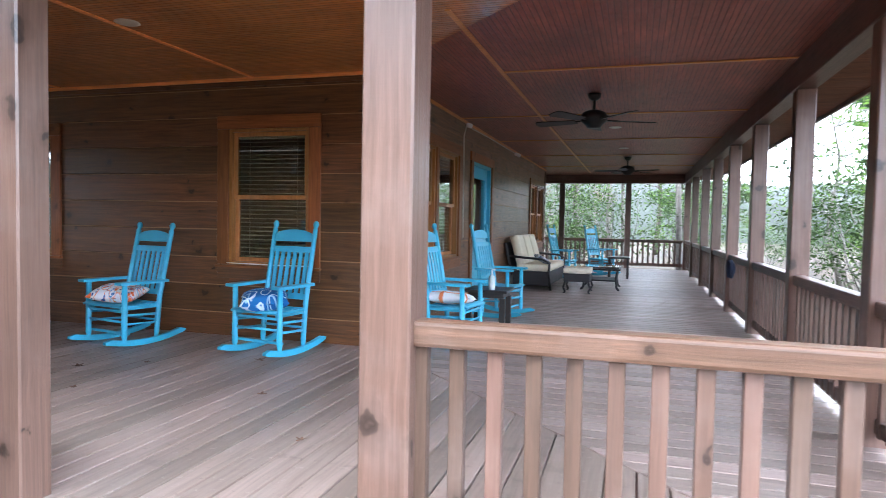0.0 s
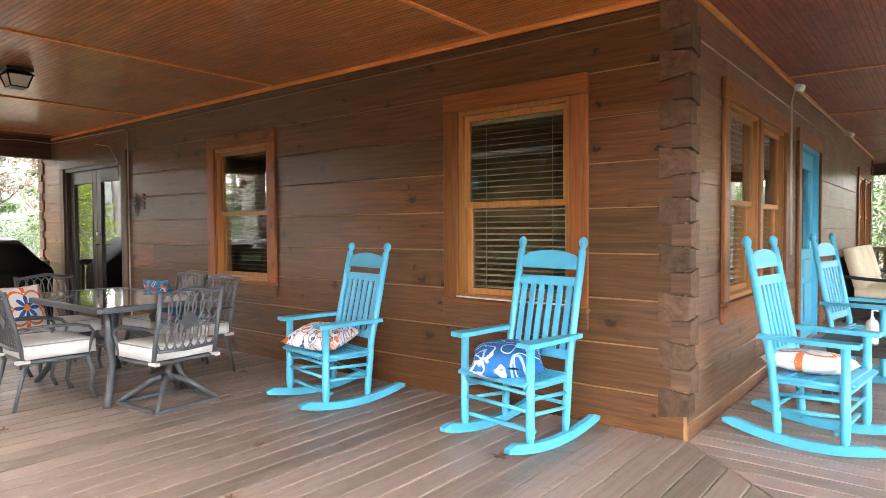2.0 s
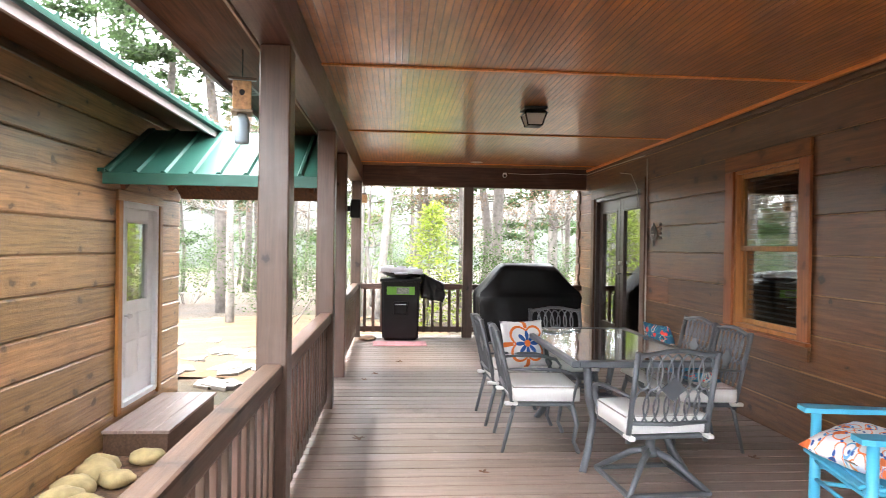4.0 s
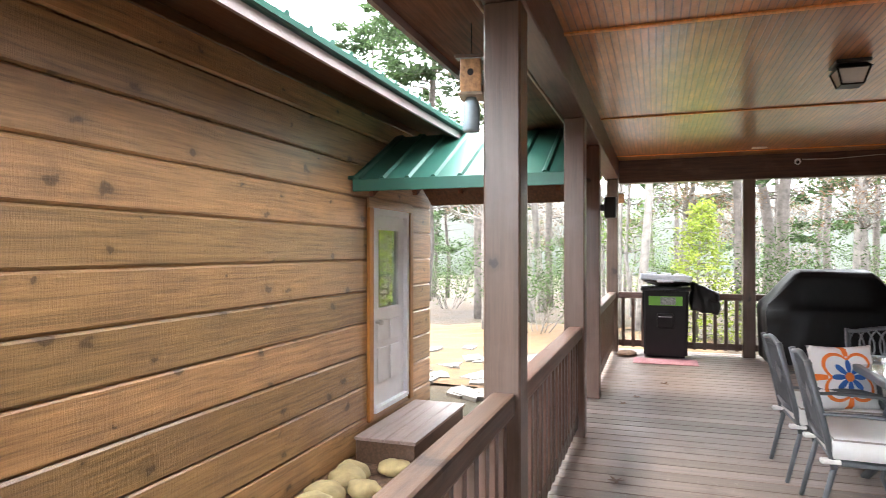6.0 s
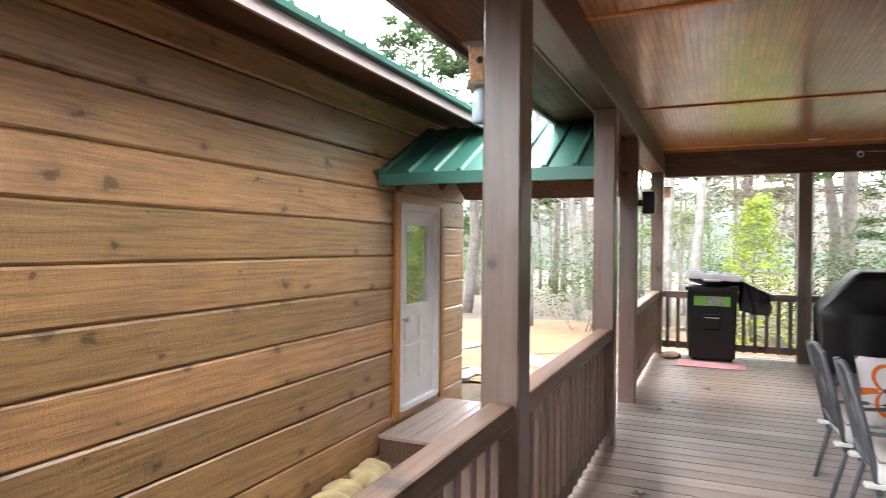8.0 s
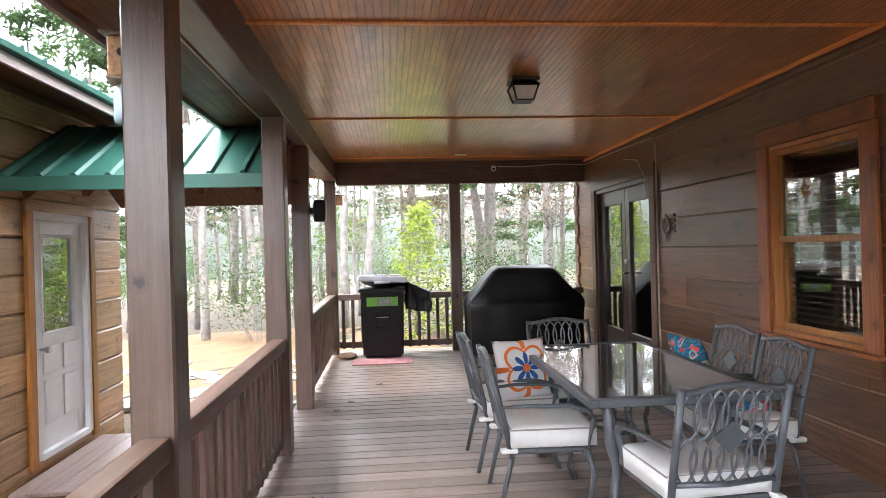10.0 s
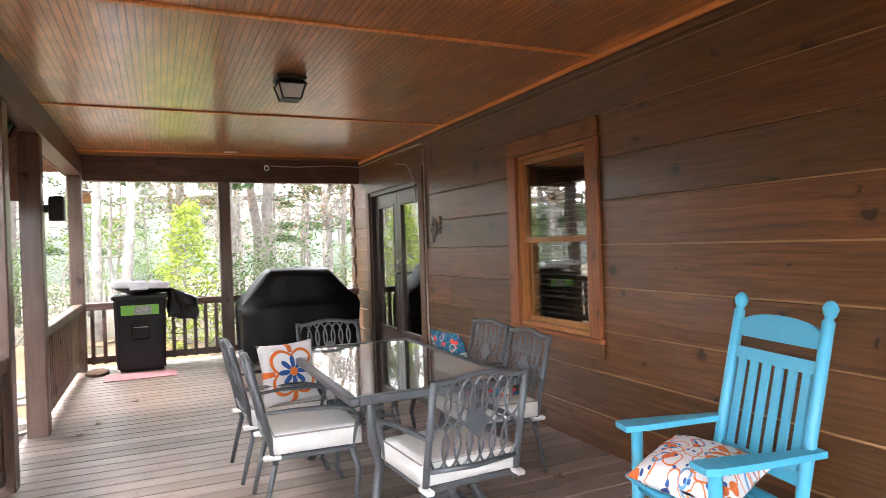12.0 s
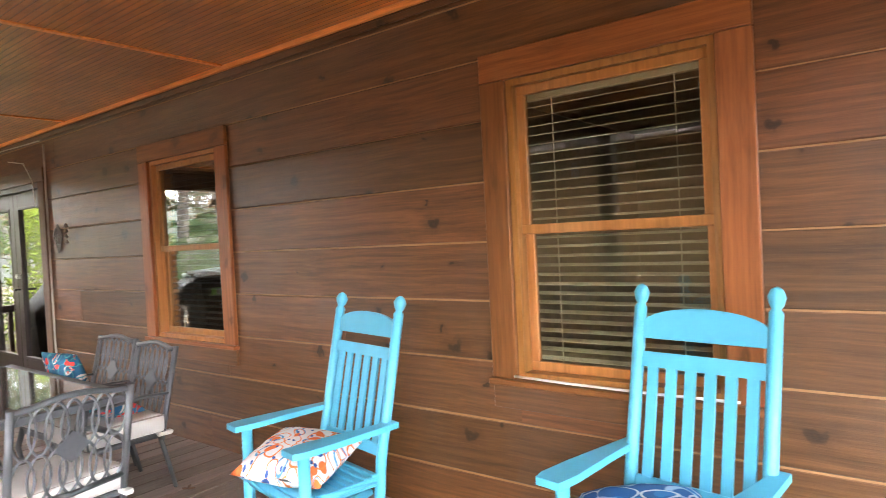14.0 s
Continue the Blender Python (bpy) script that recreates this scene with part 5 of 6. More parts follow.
et = thing("end_table", "low black end table by the far rockers", "table", on_deck(-0.55, 15.9, 0))
part("tabletop", box(B(), -0.25, 0.25, -0.25, 0.25, 0.44, 0.48, 0.006), BLACKW, et)
for sx in (-1, 1):
    for sy in (-1, 1):
        part("leg", box(B(), sx * 0.2 - 0.025, sx * 0.2 + 0.025, sy * 0.2 - 0.025, sy * 0.2 + 0.025, 0, 0.44, 0.004), BLACKW, et)


def ceiling_fan(m):
    f = thing("ceiling_fan", "black ceiling fan with five blades at rest", "fan", m, "ceiling fans")
    part("canopy", lathe(B(), [(0.001, 0.0), (0.07, 0.0), (0.065, -0.04), (0.03, -0.07), (0.001, -0.071)]), IRON, f)
    part("rod", tube(B(), [(0, 0, -0.06), (0, 0, -0.2)], 0.014, 10), IRON, f)
    part("motor", lathe(B(), [(0.001, -0.17), (0.06, -0.175), (0.12, -0.2), (0.145, -0.24), (0.14, -0.29), (0.09, -0.33), (0.07, -0.36), (0.001, -0.365)], sides=24), IRON, f)
    for k in range(5):
        a = 72 * k + 20
        b = part("blade", prism(B(), [(0.2, -0.05), (0.62, -0.075), (0.66, -0.055), (0.67, 0.0), (0.66, 0.055), (0.62, 0.075), (0.2, 0.05)], -0.004, 0.004), BLACKW, f)
        b.matrix_local = pose(0, 0, -0.285, 0, 0, a) @ pose(0, 0, 0, 12, 0, 0)
        br = part("blade_arm", box(B(), 0.1, 0.26, -0.02, 0.02, -0.012, 0.0, 0.003), IRON, f)
        br.matrix_local = pose(0, 0, -0.275, 0, 0, a)
    return f


fan = ceiling_fan(pose(-0.66, 7.97, CEIL - 0.002))
copy_thing(fan, pose(-0.4, 14.6, CEIL - 0.002, 0, 0, 25))

# square porch lantern and flush downlights
la = thing("ceiling_lantern", "black metal flush lantern with frosted panes", "lamp", pose(-7.45, 4.72, CEIL))
part("base_plate", box(B(), -0.1, 0.1, -0.1, 0.1, -0.025, -0.001, 0.004), IRON, la)
bm = B()
bmesh.ops.create_cone(bm, cap_ends=True, segments=4, radius1=0.15, radius2=0.1, depth=0.035, matrix=pose(0, 0, -0.04) @ pose(0, 0, 0, 0, 0, 45))
part("hood", bm, IRON, la)
bm = B()
bmesh.ops.create_cone(bm, cap_ends=True, segments=4, radius1=0.085, radius2=0.125, depth=0.09, matrix=pose(0, 0, -0.105) @ pose(0, 0, 0, 0, 0, 45))
part("frosted_shade", bm, FROST, la)
for sx in (-1, 1):
    for sy in (-1, 1):
        part("corner_bar", tube(B(), [(sx * 0.092, sy * 0.092, -0.055), (sx * 0.062, sy * 0.062, -0.155)], 0.007, 6), IRON, la)
part("bottom_frame", box(B(), -0.066, 0.066, -0.066, 0.066, -0.16, -0.15, 0.003), IRON, la)
for x, y in ((-3.75, 4.73), (-11.0, 4.68), (-0.45, 12.95), (-0.52, 10.4)):
    d = thing("downlight", "round cream recessed downlight, switched off", "lamp", pose(x, y, CEIL), "downlights")
    part("trim_ring", lathe(B(), [(0.06, -0.002), (0.085, -0.002), (0.088, -0.008), (0.06, -0.012)]), plain("cream_plastic", (0.62, 0.58, 0.5), 0.4), d)
    part("lens", lathe(B(), [(0.001, -0.004), (0.062, -0.004), (0.06, -0.01), (0.001, -0.012)]), FROST, d)

bm = B()
tube(bm, [(-4.16, WALL - 0.03, 0.665), (-3.9, WALL - 0.045, 0.663), (-3.5, WALL - 0.05, 0.662), (-3.2, WALL - 0.045, 0.664)], 0.006, 6)
solid("sill_cable", bm, WHITE, "white cable lying along the window sill", "cable")
# wires, small cameras, wall ornament
bm = B()
tube(bm, [(EAST + 0.04, 9.35, 0.9), (EAST + 0.03, 9.35, 2.3), (EAST + 0.05, 9.4, 2.44), (EAST + 0.05, 11.0, 2.455), (EAST + 0.05, 13.0, 2.45)], 0.008, 6)
solid("conduit", bm, CABLE, "pale conduit along the top of the log wall", "conduit")
for p, q in (((EAST + 0.06, 9.4, 2.45), (EAST + 0.12, 9.38, 2.43)), ((EAST + 0.06, 13.0, 2.44), (EAST + 0.15, 12.95, 2.4))):
    cm = thing("security_camera", "small white wall camera", "camera", group="wall cameras")
    part("camera_body", tube(B(), [p, q], 0.032, 12), WHITE, cm)
cm = thing("security_camera", "small white camera on the end beam", "camera", group="wall cameras")
part("camera_body", tube(B(), [(WEST + 0.077, 5.2, 2.42), (WEST + 0.14, 5.19, 2.4)], 0.035, 12), WHITE, cm)
part("camera_lens", tube(B(), [(WEST + 0.14, 5.19, 2.4), (WEST + 0.15, 5.19, 2.398)], 0.02, 12), IRON, cm)
bm = B()
tube(bm, [(WEST + 0.08, 5.25, 2.44), (WEST + 0.08, 5.6, 2.43), (WEST + 0.08, 6.1, 2.46), (WEST + 0.14, WALL - 0.03, 2.44), (-10.5, WALL - 0.05, 2.43), (-9.28, WALL - 0.05, 2.41)], 0.006, 6)
tube(bm, [(-10.1, WALL - 0.045, 2.3), (-9.7, WALL - 0.05, 2.24), (-9.5, WALL - 0.05, 2.05), (-9.45, WALL - 0.05, 1.8)], 0.006, 6)
tube(bm, [(-9.27, WALL - 0.02, 2.38), (-9.27, WALL - 0.02, 1.2), (-9.25, WALL - 0.03, 0.5), (-9.2, WALL - 0.03, DECK + 0.02)], 0.009, 6)
solid("cable", bm, CABLE, "pale cables round the french doors", "cable")
bm = B()
oval(bm, 0, 0, 0.085, 0.085, pose(-9.07, WALL - 0.02, 1.5), 0.008, 6, 24)
oval(bm, 0, -0.02, 0.045, 0.13, pose(-9.07, WALL - 0.018, 1.5), 0.007, 6, 20)
tube(bm, [(-9.15, WALL - 0.02, 1.5), (-8.99, WALL - 0.02, 1.5)], 0.007, 6)
tube(bm, [(-9.07, WALL - 0.02, 1.6), (-9.07, WALL - 0.02, 1.34)], 0.007, 6)
solid("wall_ornament", bm, plain("weathered_tin", (0.28, 0.26, 0.24), 0.6, 0.4), "round weathered metal ornament on the log wall", "ornament")
bm = B()
for k in range(4):
    lathe(bm, [(0.001, 1.42 + 0.05 * k), (0.02, 1.43 + 0.05 * k), (0.012, 1.455 + 0.05 * k), (0.001, 1.46 + 0.05 * k)], -8.86, WALL - 0.03, 10)
solid("hanging_ornament", bm, plain("weathered_rope", (0.3, 0.26, 0.22), 0.9), "small hanging string ornament on the log wall", "ornament")
sp = thing("outdoor_speaker", "small black loudspeaker on the post", "loudspeaker", pose(-8.85, 3.03, 1.7))
part("speaker_box", box(B(), -0.06, 0.06, 0.03, 0.14, -0.1, 0.1, 0.02), BLACKP, sp)
part("bracket", box(B(), -0.02, 0.02, -0.005, 0.032, -0.03, 0.03, 0.003), IRON, sp)

# wheeled bin with bags under its lid
bn = thing("wheelie_bin", "black wheeled bin with a grey lid propped on bags", "bin", on_deck(-11.42, 3.63, 0, 0, 0, 90, sz=1.05))
bm = B()
lo = [(-0.26, -0.2), (0.26, -0.2), (0.26, 0.22), (-0.26, 0.22)]
hi = [(-0.28, -0.3), (0.28, -0.3), (0.28, 0.3), (-0.28, 0.3)]
a = [bm.verts.new((x, y, 0.02)) for x, y in lo]
b = [bm.verts.new((x, y, 0.86)) for x, y in hi]
bm.faces.new(a[::-1])
bm.faces.new(b)
for i in range(4):
    bm.faces.new((a[i], a[(i + 1) % 4], b[(i + 1) % 4], b[i]))
bmesh.ops.bevel(bm, geom=list(bm.edges), offset=0.03, segments=3, affect="EDGES")
part("bin_body", bm, BLACKP, bn)
part("bin_rim", box(B(), -0.3, 0.3, -0.32, 0.32, 0.83, 0.87, 0.012), BLACKP, bn)
bm = box(B(), -0.31, 0.31, -0.34, 0.33, 0.0, 0.075, 0.022, pose(0, 0, 0.935, -3, 3))
for s in (-0.17, 0.0, 0.17):
    box(bm, s - 0.065, s + 0.065, -0.29, 0.28, 0.06, 0.098, 0.014, pose(0, 0, 0.935, -3, 3))
part("lid", bm, LIDP, bn)
part("lid_handle", box(B(), -0.1, 0.1, -0.36, -0.33, 0.935, 0.965, 0.008), LIDP, bn)
lb = part("sticker", box(B(), -0.2, 0.2, -0.004, 0.004, -0.055, 0.055, 0.0, pose(0, -0.287, 0.71, 6.8)), plain("green_sticker", (0.16, 0.42, 0.06), 0.5), bn, "green rectangular sticker")
part("sticker_print", box(B(), -0.06, 0.12, -0.006, -0.004, -0.045, 0.045, 0.0, pose(0, -0.287, 0.71, 6.8)), plain("sticker_grey", (0.25, 0.27, 0.27), 0.5, 0, 0.7, 60), lb)
part("grip_recess", box(B(), -0.1, 0.1, -0.012, 0.0, -0.12, 0.06, 0.02, pose(0, -0.258, 0.5, 6.8)), BLACKP, bn)
part("grip_bar", box(B(), -0.08, 0.08, -0.02, -0.008, 0.015, 0.025, 0.003, pose(0, -0.262, 0.5, 6.8)), LIDP, bn)
for s in (-1, 1):
    part("wheel", tube(B(), [(s * 0.2, 0.24, 0.1), (s * 0.26, 0.24, 0.1)], 0.1, 18), BLACKP, bn)


def lump(seed, sx, sy, sz, m, rough=0.3, sub=3):
    bm = B()
    bmesh.ops.create_icosphere(bm, subdivisions=sub, radius=1.0)
    for v in bm.verts:
        p = v.co.copy()
        k = 1 + rough * (noise.noise(p * 1.3 + Vector((seed, seed, 0))) + 0.5 * noise.noise(p * 3.1 + Vector((0, seed, seed))))
        v.co = m @ Vector((p.x * sx * k, p.y * sy * k, p.z * sz * k))
    for f in bm.faces:
        f.smooth = True
    return bm


solid("bin_bag", lump(2.3, 0.27, 0.27, 0.07, pose(-11.45, 3.68, 0.895), 0.5), BAG, "black bin bag bulging under the bin lid", "bag")
def draped_bag(seed):
    """A slack bag hanging over the rim: a creased, sagging block."""
    bm = B()


    bmesh.ops.create_cube(bm, size=2.0)
    bmesh.ops.subdivide_edges(bm, edges=list(bm.edges), cuts=9, use_grid_fill=True)
    for v in bm.verts:
        x, y, z = v.co
        p = Vector((x * 0.22, 0.165 * y * (1 - 0.12 * abs(x) ** 4), 0.17 * z - 0.035 * (y + 1) * (z > 0) - 0.03 * y))
        p += 0.028 * noise.noise_vector(Vector((x * 1.4 + seed, y * 1.6, z * 1.1)))
        p.x += 0.012 * math.sin(9 * y + 2.5 * z + seed)
        p.y += 0.01 * math.sin(8 * x + 2 * z)
        v.co = Vector((-11.4, 4.1, DECK + 0.78)) + p
    for f in bm.faces:
        f.smooth = True
    return bm


solid("bin_bag", draped_bag(7.1), BAG, "black bin bag hanging over the bin side", "bag")
solid("door_mat", box(B(), -11.18, -10.78, 3.25, 4.0, DECK + 0.004, DECK + 0.014, 0.003), plain("pink_mat", (0.42, 0.2, 0.22), 0.9, 0, 0.25, 25, 0.5, 90), "faded pink mat in front of the bin", "mat")
solid("tarp", lump(4.0, 0.22, 0.12, 0.025, on_deck(-11.45, 3.15, 0.022), 0.4), MULCH, "crumpled tan cloth on the deck by the bin", "cloth")

# grill under its cover
gr = thing("covered_grill", "barbecue grill under a loose black cover", "grill", on_deck(-11.3, 5.48, 0, 0, 0, 90, sz=1.07))
bm = B()
prof = [(-0.71, 0.05), (-0.72, 0.35), (-0.74, 0.62), (-0.72, 0.7), (-0.42, 1.04), (-0.36, 1.08), (0.36, 1.08), (0.42, 1.04), (0.72, 0.7), (0.74, 0.62), (0.72, 0.35), (0.71, 0.05)]
n = 8
rows = []
for j in range(n + 1):
    f = 2 * j / n - 1
    y = 0.33 * f
    shrink = 1 - 0.22 * abs(f) ** 4
    row = []
    for x, z in prof:
        zz = z if z < 0.65 else 0.65 + (z - 0.65) * shrink
        w = 0.03 * noise.noise((x * 3, y * 4, z * 2.2)) + 0.018 * math.sin(x * 11 + z * 2) * (1 - z / 1.1)
        row.append(bm.verts.new((x + w * (0.6 if z < 0.7 else 0.2), y * (1.08 - 0.1 * (z > 0.65)) + w * (1 if abs(f) > 0.9 else 0), zz + 0.3 * w * (z > 0.2))))
    rows.append(row)
for p, q in zip(rows, rows[1:]):
    for i in range(len(prof) - 1):
        bm.faces.new((p[i], p[i + 1], q[i + 1], q[i])).smooth = True
for row in (rows[0], rows[-1]):
    for i in range(5):
        k = len(prof) - 1 - i
        bm.faces.new((row[i], row[i + 1], row[k - 1], row[k])).smooth = True
bmesh.ops.subdivide_edges(bm, edges=list(bm.edges), cuts=2, use_grid_fill=True)
for v in bm.verts:
    v.co += 0.022 * noise.noise_vector(v.co * 4) * (1.2 - v.co.z * 0.6)
    fold = math.sin(v.co.x * 23 + 3.0 * noise.noise(v.co * 2.5)) * max(0.0, 0.8 - v.co.z)
    v.co.y += 0.022 * fold * math.copysign(1.0, v.co.y)
part("cover", bm, COVER, gr)
for sx in (-0.6, 0.6):
    for sy in (-0.22, 0.22):
        part("caster", tube(B(), [(sx - 0.02, sy, 0.04), (sx + 0.02, sy, 0.04)], 0.04, 12), BLACKP, gr)

# slotted vents in the eave
for x in (-6.68, -9.06):
    ve = thing("soffit_vent", "pale slotted vent set in the brown eave", "vent", pose(x, 2.46, 2.418), "soffit vents")
    bm = B()
    for q in ((-0.16, 0.16, -0.07, -0.055), (-0.16, 0.16, 0.055, 0.07), (-0.16, -0.145, -0.054, 0.054), (0.145, 0.16, -0.054, 0.054)):
        box(bm, *q, -0.008, 0.0)
    part("vent_frame", bm, FASCIA, ve)
    part("vent_backing", box(B(), -0.144, 0.144, -0.054, 0.054, -0.003, 0.0), IRON, ve)
    for k in range(5):
        part("slat", box(B(), -0.11 + 0.055 * k - 0.006, -0.11 + 0.055 * k + 0.006, -0.054, 0.054, -0.007, -0.003), FASCIA, ve)

# small nest box hung outside the end post
nb = thing("nest_box", "small weathered wooden nest box hung at the porch end", "birdhouse", pose(-12.12, 3.04, 1.98))
part("house_body", box(B(), -0.05, 0.05, -0.05, 0.05, 0.0, 0.13, 0.004), GARX, nb)
part("house_roof", box(B(), -0.08, 0.08, -0.08, 0.08, 0.0, 0.014, 0.003, pose(0, 0, 0.14, 0, 8)), RAILX, nb)
part("hanger", tube(B(), [(0, 0, 0.14), (0, 0, 0.45)], 0.003, 6), IRON, nb)

# birdhouse with a feeder jar under the eave
bh = thing("birdhouse", "weathered wooden birdhouse hung under the eave", "birdhouse", pose(-5.72, 2.66, 1.99, 0, 0, 12) @ Matrix.Diagonal((0.85, 0.85, 0.95, 1)))
part("house_body", box(B(), -0.07, 0.07, -0.06, 0.06, 0.08, 0.25, 0.004), GARX, bh)
part("house_roof", box(B(), -0.1, 0.1, -0.09, 0.09, 0.0, 0.016, 0.003, pose(0, 0, 0.265, 0, 10)), RAILX, bh)
part("entry_hole", tube(B(), [(0.068, 0, 0.18), (0.073, 0, 0.18)], 0.018, 14), IRON, bh)
part("hanger", tube(B(), [(0, 0, 0.27), (0, 0, 0.45)], 0.003, 6), IRON, bh)
part("ledge", box(B(), -0.085, 0.085, -0.07, 0.07, 0.062, 0.078, 0.003), PALE, bh)
part("feeder_jar", lathe(B(), [(0.001, -0.12), (0.045, -0.115), (0.05, -0.1), (0.05, 0.02), (0.035, 0.05), (0.03, 0.062), (0.001, 0.0625)]), plain("jar_glass", (0.35, 0.45, 0.5), 0.12), bh)
solid("blue_bag", lump(9.0, 0.05, 0.1, 0.13, pose(1.0, 9.95, 0.58), 0.4), plain("navy_cloth", (0.015, 0.025, 0.06), 0.8), "dark blue cloth hung on the railing", "cloth")

# stones along the log wall
rng = random.Random(4)
for k in range(16):
    x = -4.9 - k * 0.17 + rng.uniform(-0.03, 0.03)
    y = 1.28 + rng.uniform(-0.1, 0.12) + (0.16 if k % 3 == 0 else 0)
    s = rng.uniform(0.09, 0.15)
    solid("field_stone", lump(k * 1.7, s * 1.25, s, s * 0.62, pose(x, y, -0.47, 0, 0, rng.uniform(0, 180)), 0.22), STONE, "rounded tan field stone in the mulch bed", "stone", "border stones")
bm = B()
n = 40
g = [[bm.verts.new((-9.4 + 9 * i / n, 1.06 + 1.75 * j / 8, -0.535 + 0.035 * noise.noise((i * 0.9, j * 0.9, 3.0)) + 0.02 * rng.random())) for j in range(9)] for i in range(n + 1)]
for i in range(n):
    for j in range(8):
        bm.faces.new((g[i][j], g[i + 1][j], g[i + 1][j + 1], g[i][j + 1]))
solid("mulch_bed", bm, MULCH, "brown bark and leaf mulch beside the log wall", kind="stuff")
bm = B()
g = [[bm.verts.new((-10.2 - 9 * i / 24, -4 + 9 * j / 24, ground_height(-10.2 - 9 * i / 24, -4 + 9 * j / 24) + 0.02 + 0.02 * rng.random())) for j in range(25)] for i in range(25)]
for i in range(24):
    for j in range(24):
        if (i - 11.5) ** 2 + (j - 11.5) ** 2 < 110 + 50 * noise.noise((i * 0.4, j * 0.4, 7.0)):
            bm.faces.new((g[i][j], g[i + 1][j], g[i + 1][j + 1], g[i][j + 1]))
bmesh.ops.delete(bm, geom=[v for v in bm.verts if not v.link_faces], context="VERTS")
solid("straw_bed", bm, STRAW, "loose orange straw and pine needles past the breezeway", kind="stuff")
for k in range(34):
    x, y = -10.0 - rng.uniform(0, 4.5), rng.uniform(-0.5, 2.6)
    pts = sorted([(rng.uniform(0, 6.283), rng.uniform(0.14, 0.3)) for _ in range(7)])
    solid("flagstone", prism(B(), [(r * math.cos(a) * 1.4, r * math.sin(a)) for a, r in pts], 0, 0.05), FLAG, "pale flat paving stone outside the breezeway", "stone", "paving stones", m=pose(x, y, ground_height(x, y) + 0.0, rng.uniform(-4, 4), rng.uniform(-4, 4)))

# dead leaves on the deck
LEAF = plain("dry_leaf", (0.14, 0.075, 0.045), 0.8, 0, 0.4, 30, 0.3)
for x, y, s in ((-9.6, 3.6, 1.2), (-8.9, 3.35, 1), (-8.6, 3.25, 1.1), (-6.6, 3.3, 1.3), (-6.1, 5.95, 1), (-3.2, 5.6, 1.3), (-4.4, 4.9, 1), (-3.9, 4.4, 0.8), (-5.9, 4.1, 0.9), (-2.6, 4.7, 0.9), (-1.9, 4.0, 0.8), (-4.0, 5.2, 0.7)):
    bm = B()
    pts = [(0.03 * math.cos(a) * (1 + 0.5 * math.cos(5 * a)), 0.03 * math.sin(a) * (1 + 0.5 * math.cos(5 * a))) for a in [2 * math.pi * i / 20 for i in range(20)]]
    vs = [bm.verts.new((px, py, 0.004 + 0.5 * abs(px) * 0.6)) for px, py in pts]
    cc = bm.verts.new((0, 0, 0.003))
    for i in range(20):
        bm.faces.new((vs[i], vs[(i + 1) % 20], cc))
    solid("dead_leaf", bm, LEAF, "curled brown dead leaf on the deck", "leaf", "fallen leaves", m=on_deck(x, y, 0.001, 0, 0, x * 97, s, s))


# ---- trees ----
BARK = plain("grey_bark", (0.15, 0.135, 0.12), 0.9, 0, 0.45, 7, 1.0, 18)
PINEBARK = plain("pine_bark", (0.1, 0.085, 0.075), 0.9, 0, 0.45, 7, 1.0, 16)


def leaf_mat(name, color, glow=0.35):
    m, n, l, b = mat(name)
    geo = n.new("ShaderNodeNewGeometry")
    info = n.new("ShaderNodeObjectInfo")
    r = ramp(n, [(0.0, [c * 0.6 for c in color]), (0.5, color), (1.0, [min(1, c * 1.6) for c in color])])
    l.new(geo.outputs["Random Per Island"], r.inputs[0])
    hs = node(n, "HueSaturation")
    l.new(r.outputs[0], hs.inputs["Color"])
    mr = node(n, "MapRange", To_Min=0.75, To_Max=1.3)
    l.new(info.outputs["Random"], mr.inputs[0])
    l.new(mr.outputs[0], hs.inputs["Value"])
    tr, mx = node(n, "BsdfTranslucent"), n.new("ShaderNodeMixShader")
    mx.inputs[0].default_value = glow
    l.new(hs.outputs[0], b.inputs["Base Color"])
    l.new(hs.outputs[0], tr.inputs["Color"])
    b.inputs["Roughness"].default_value = 0.7
    b.inputs["Specular IOR Level"].default_value = 0.2
    l.new(b.outputs[0], mx.inputs[1])
    l.new(tr.outputs[0], mx.inputs[2])
    l.new(mx.outputs[0], n["Material Output"].inputs["Surface"])
    return m


PINE = leaf_mat("pine_needles", (0.036, 0.06, 0.022), 0.45)
SPRING = leaf_mat("spring_leaves", (0.075, 0.125, 0.022), 0.5)
YOUNG = leaf_mat("yellow_green_needles", (0.15, 0.19, 0.03), 0.5)
BUSHG = leaf_mat("bush_leaves", (0.042, 0.072, 0.02), 0.45)
BUD = leaf_mat("pale_buds", (0.12, 0.1, 0.06), 0.4)
RUST = leaf_mat("rusty_leaves", (0.14, 0.085, 0.05), 0.4)


def leaves(rng, spots, size, per, spread, flat=0.6):
    """Many small leaf blades round given spots, as one mesh's points and faces."""
    pts, faces = [], []
    for s in spots:
        for _ in range(per):
            c = Vector(s) + Vector((rng.gauss(0, spread), rng.gauss(0, spread), rng.gauss(0, spread * flat)))
            d = Vector((rng.gauss(0, 1), rng.gauss(0, 1), rng.gauss(0, 0.7))).normalized()
            e = d.cross(Vector((rng.gauss(0, 1), rng.gauss(0, 1), rng.gauss(0, 1)))).normalized()
            z = size * rng.uniform(0.6, 1.4)
            k = len(pts)
            pts += [c - d * z, c + e * z * 0.32, c + d * z, c - e * z * 0.32]
            faces.append((k, k + 1, k + 2, k + 3))
    return pts, faces


def crown(name, data, material, parent):
    me = bpy.data.meshes.new(name)
    me.from_pydata([tuple(p) for p in data[0]], [], data[1])
    me.materials.append(material)
    o = new(name, me)
    o.parent = parent
    return o


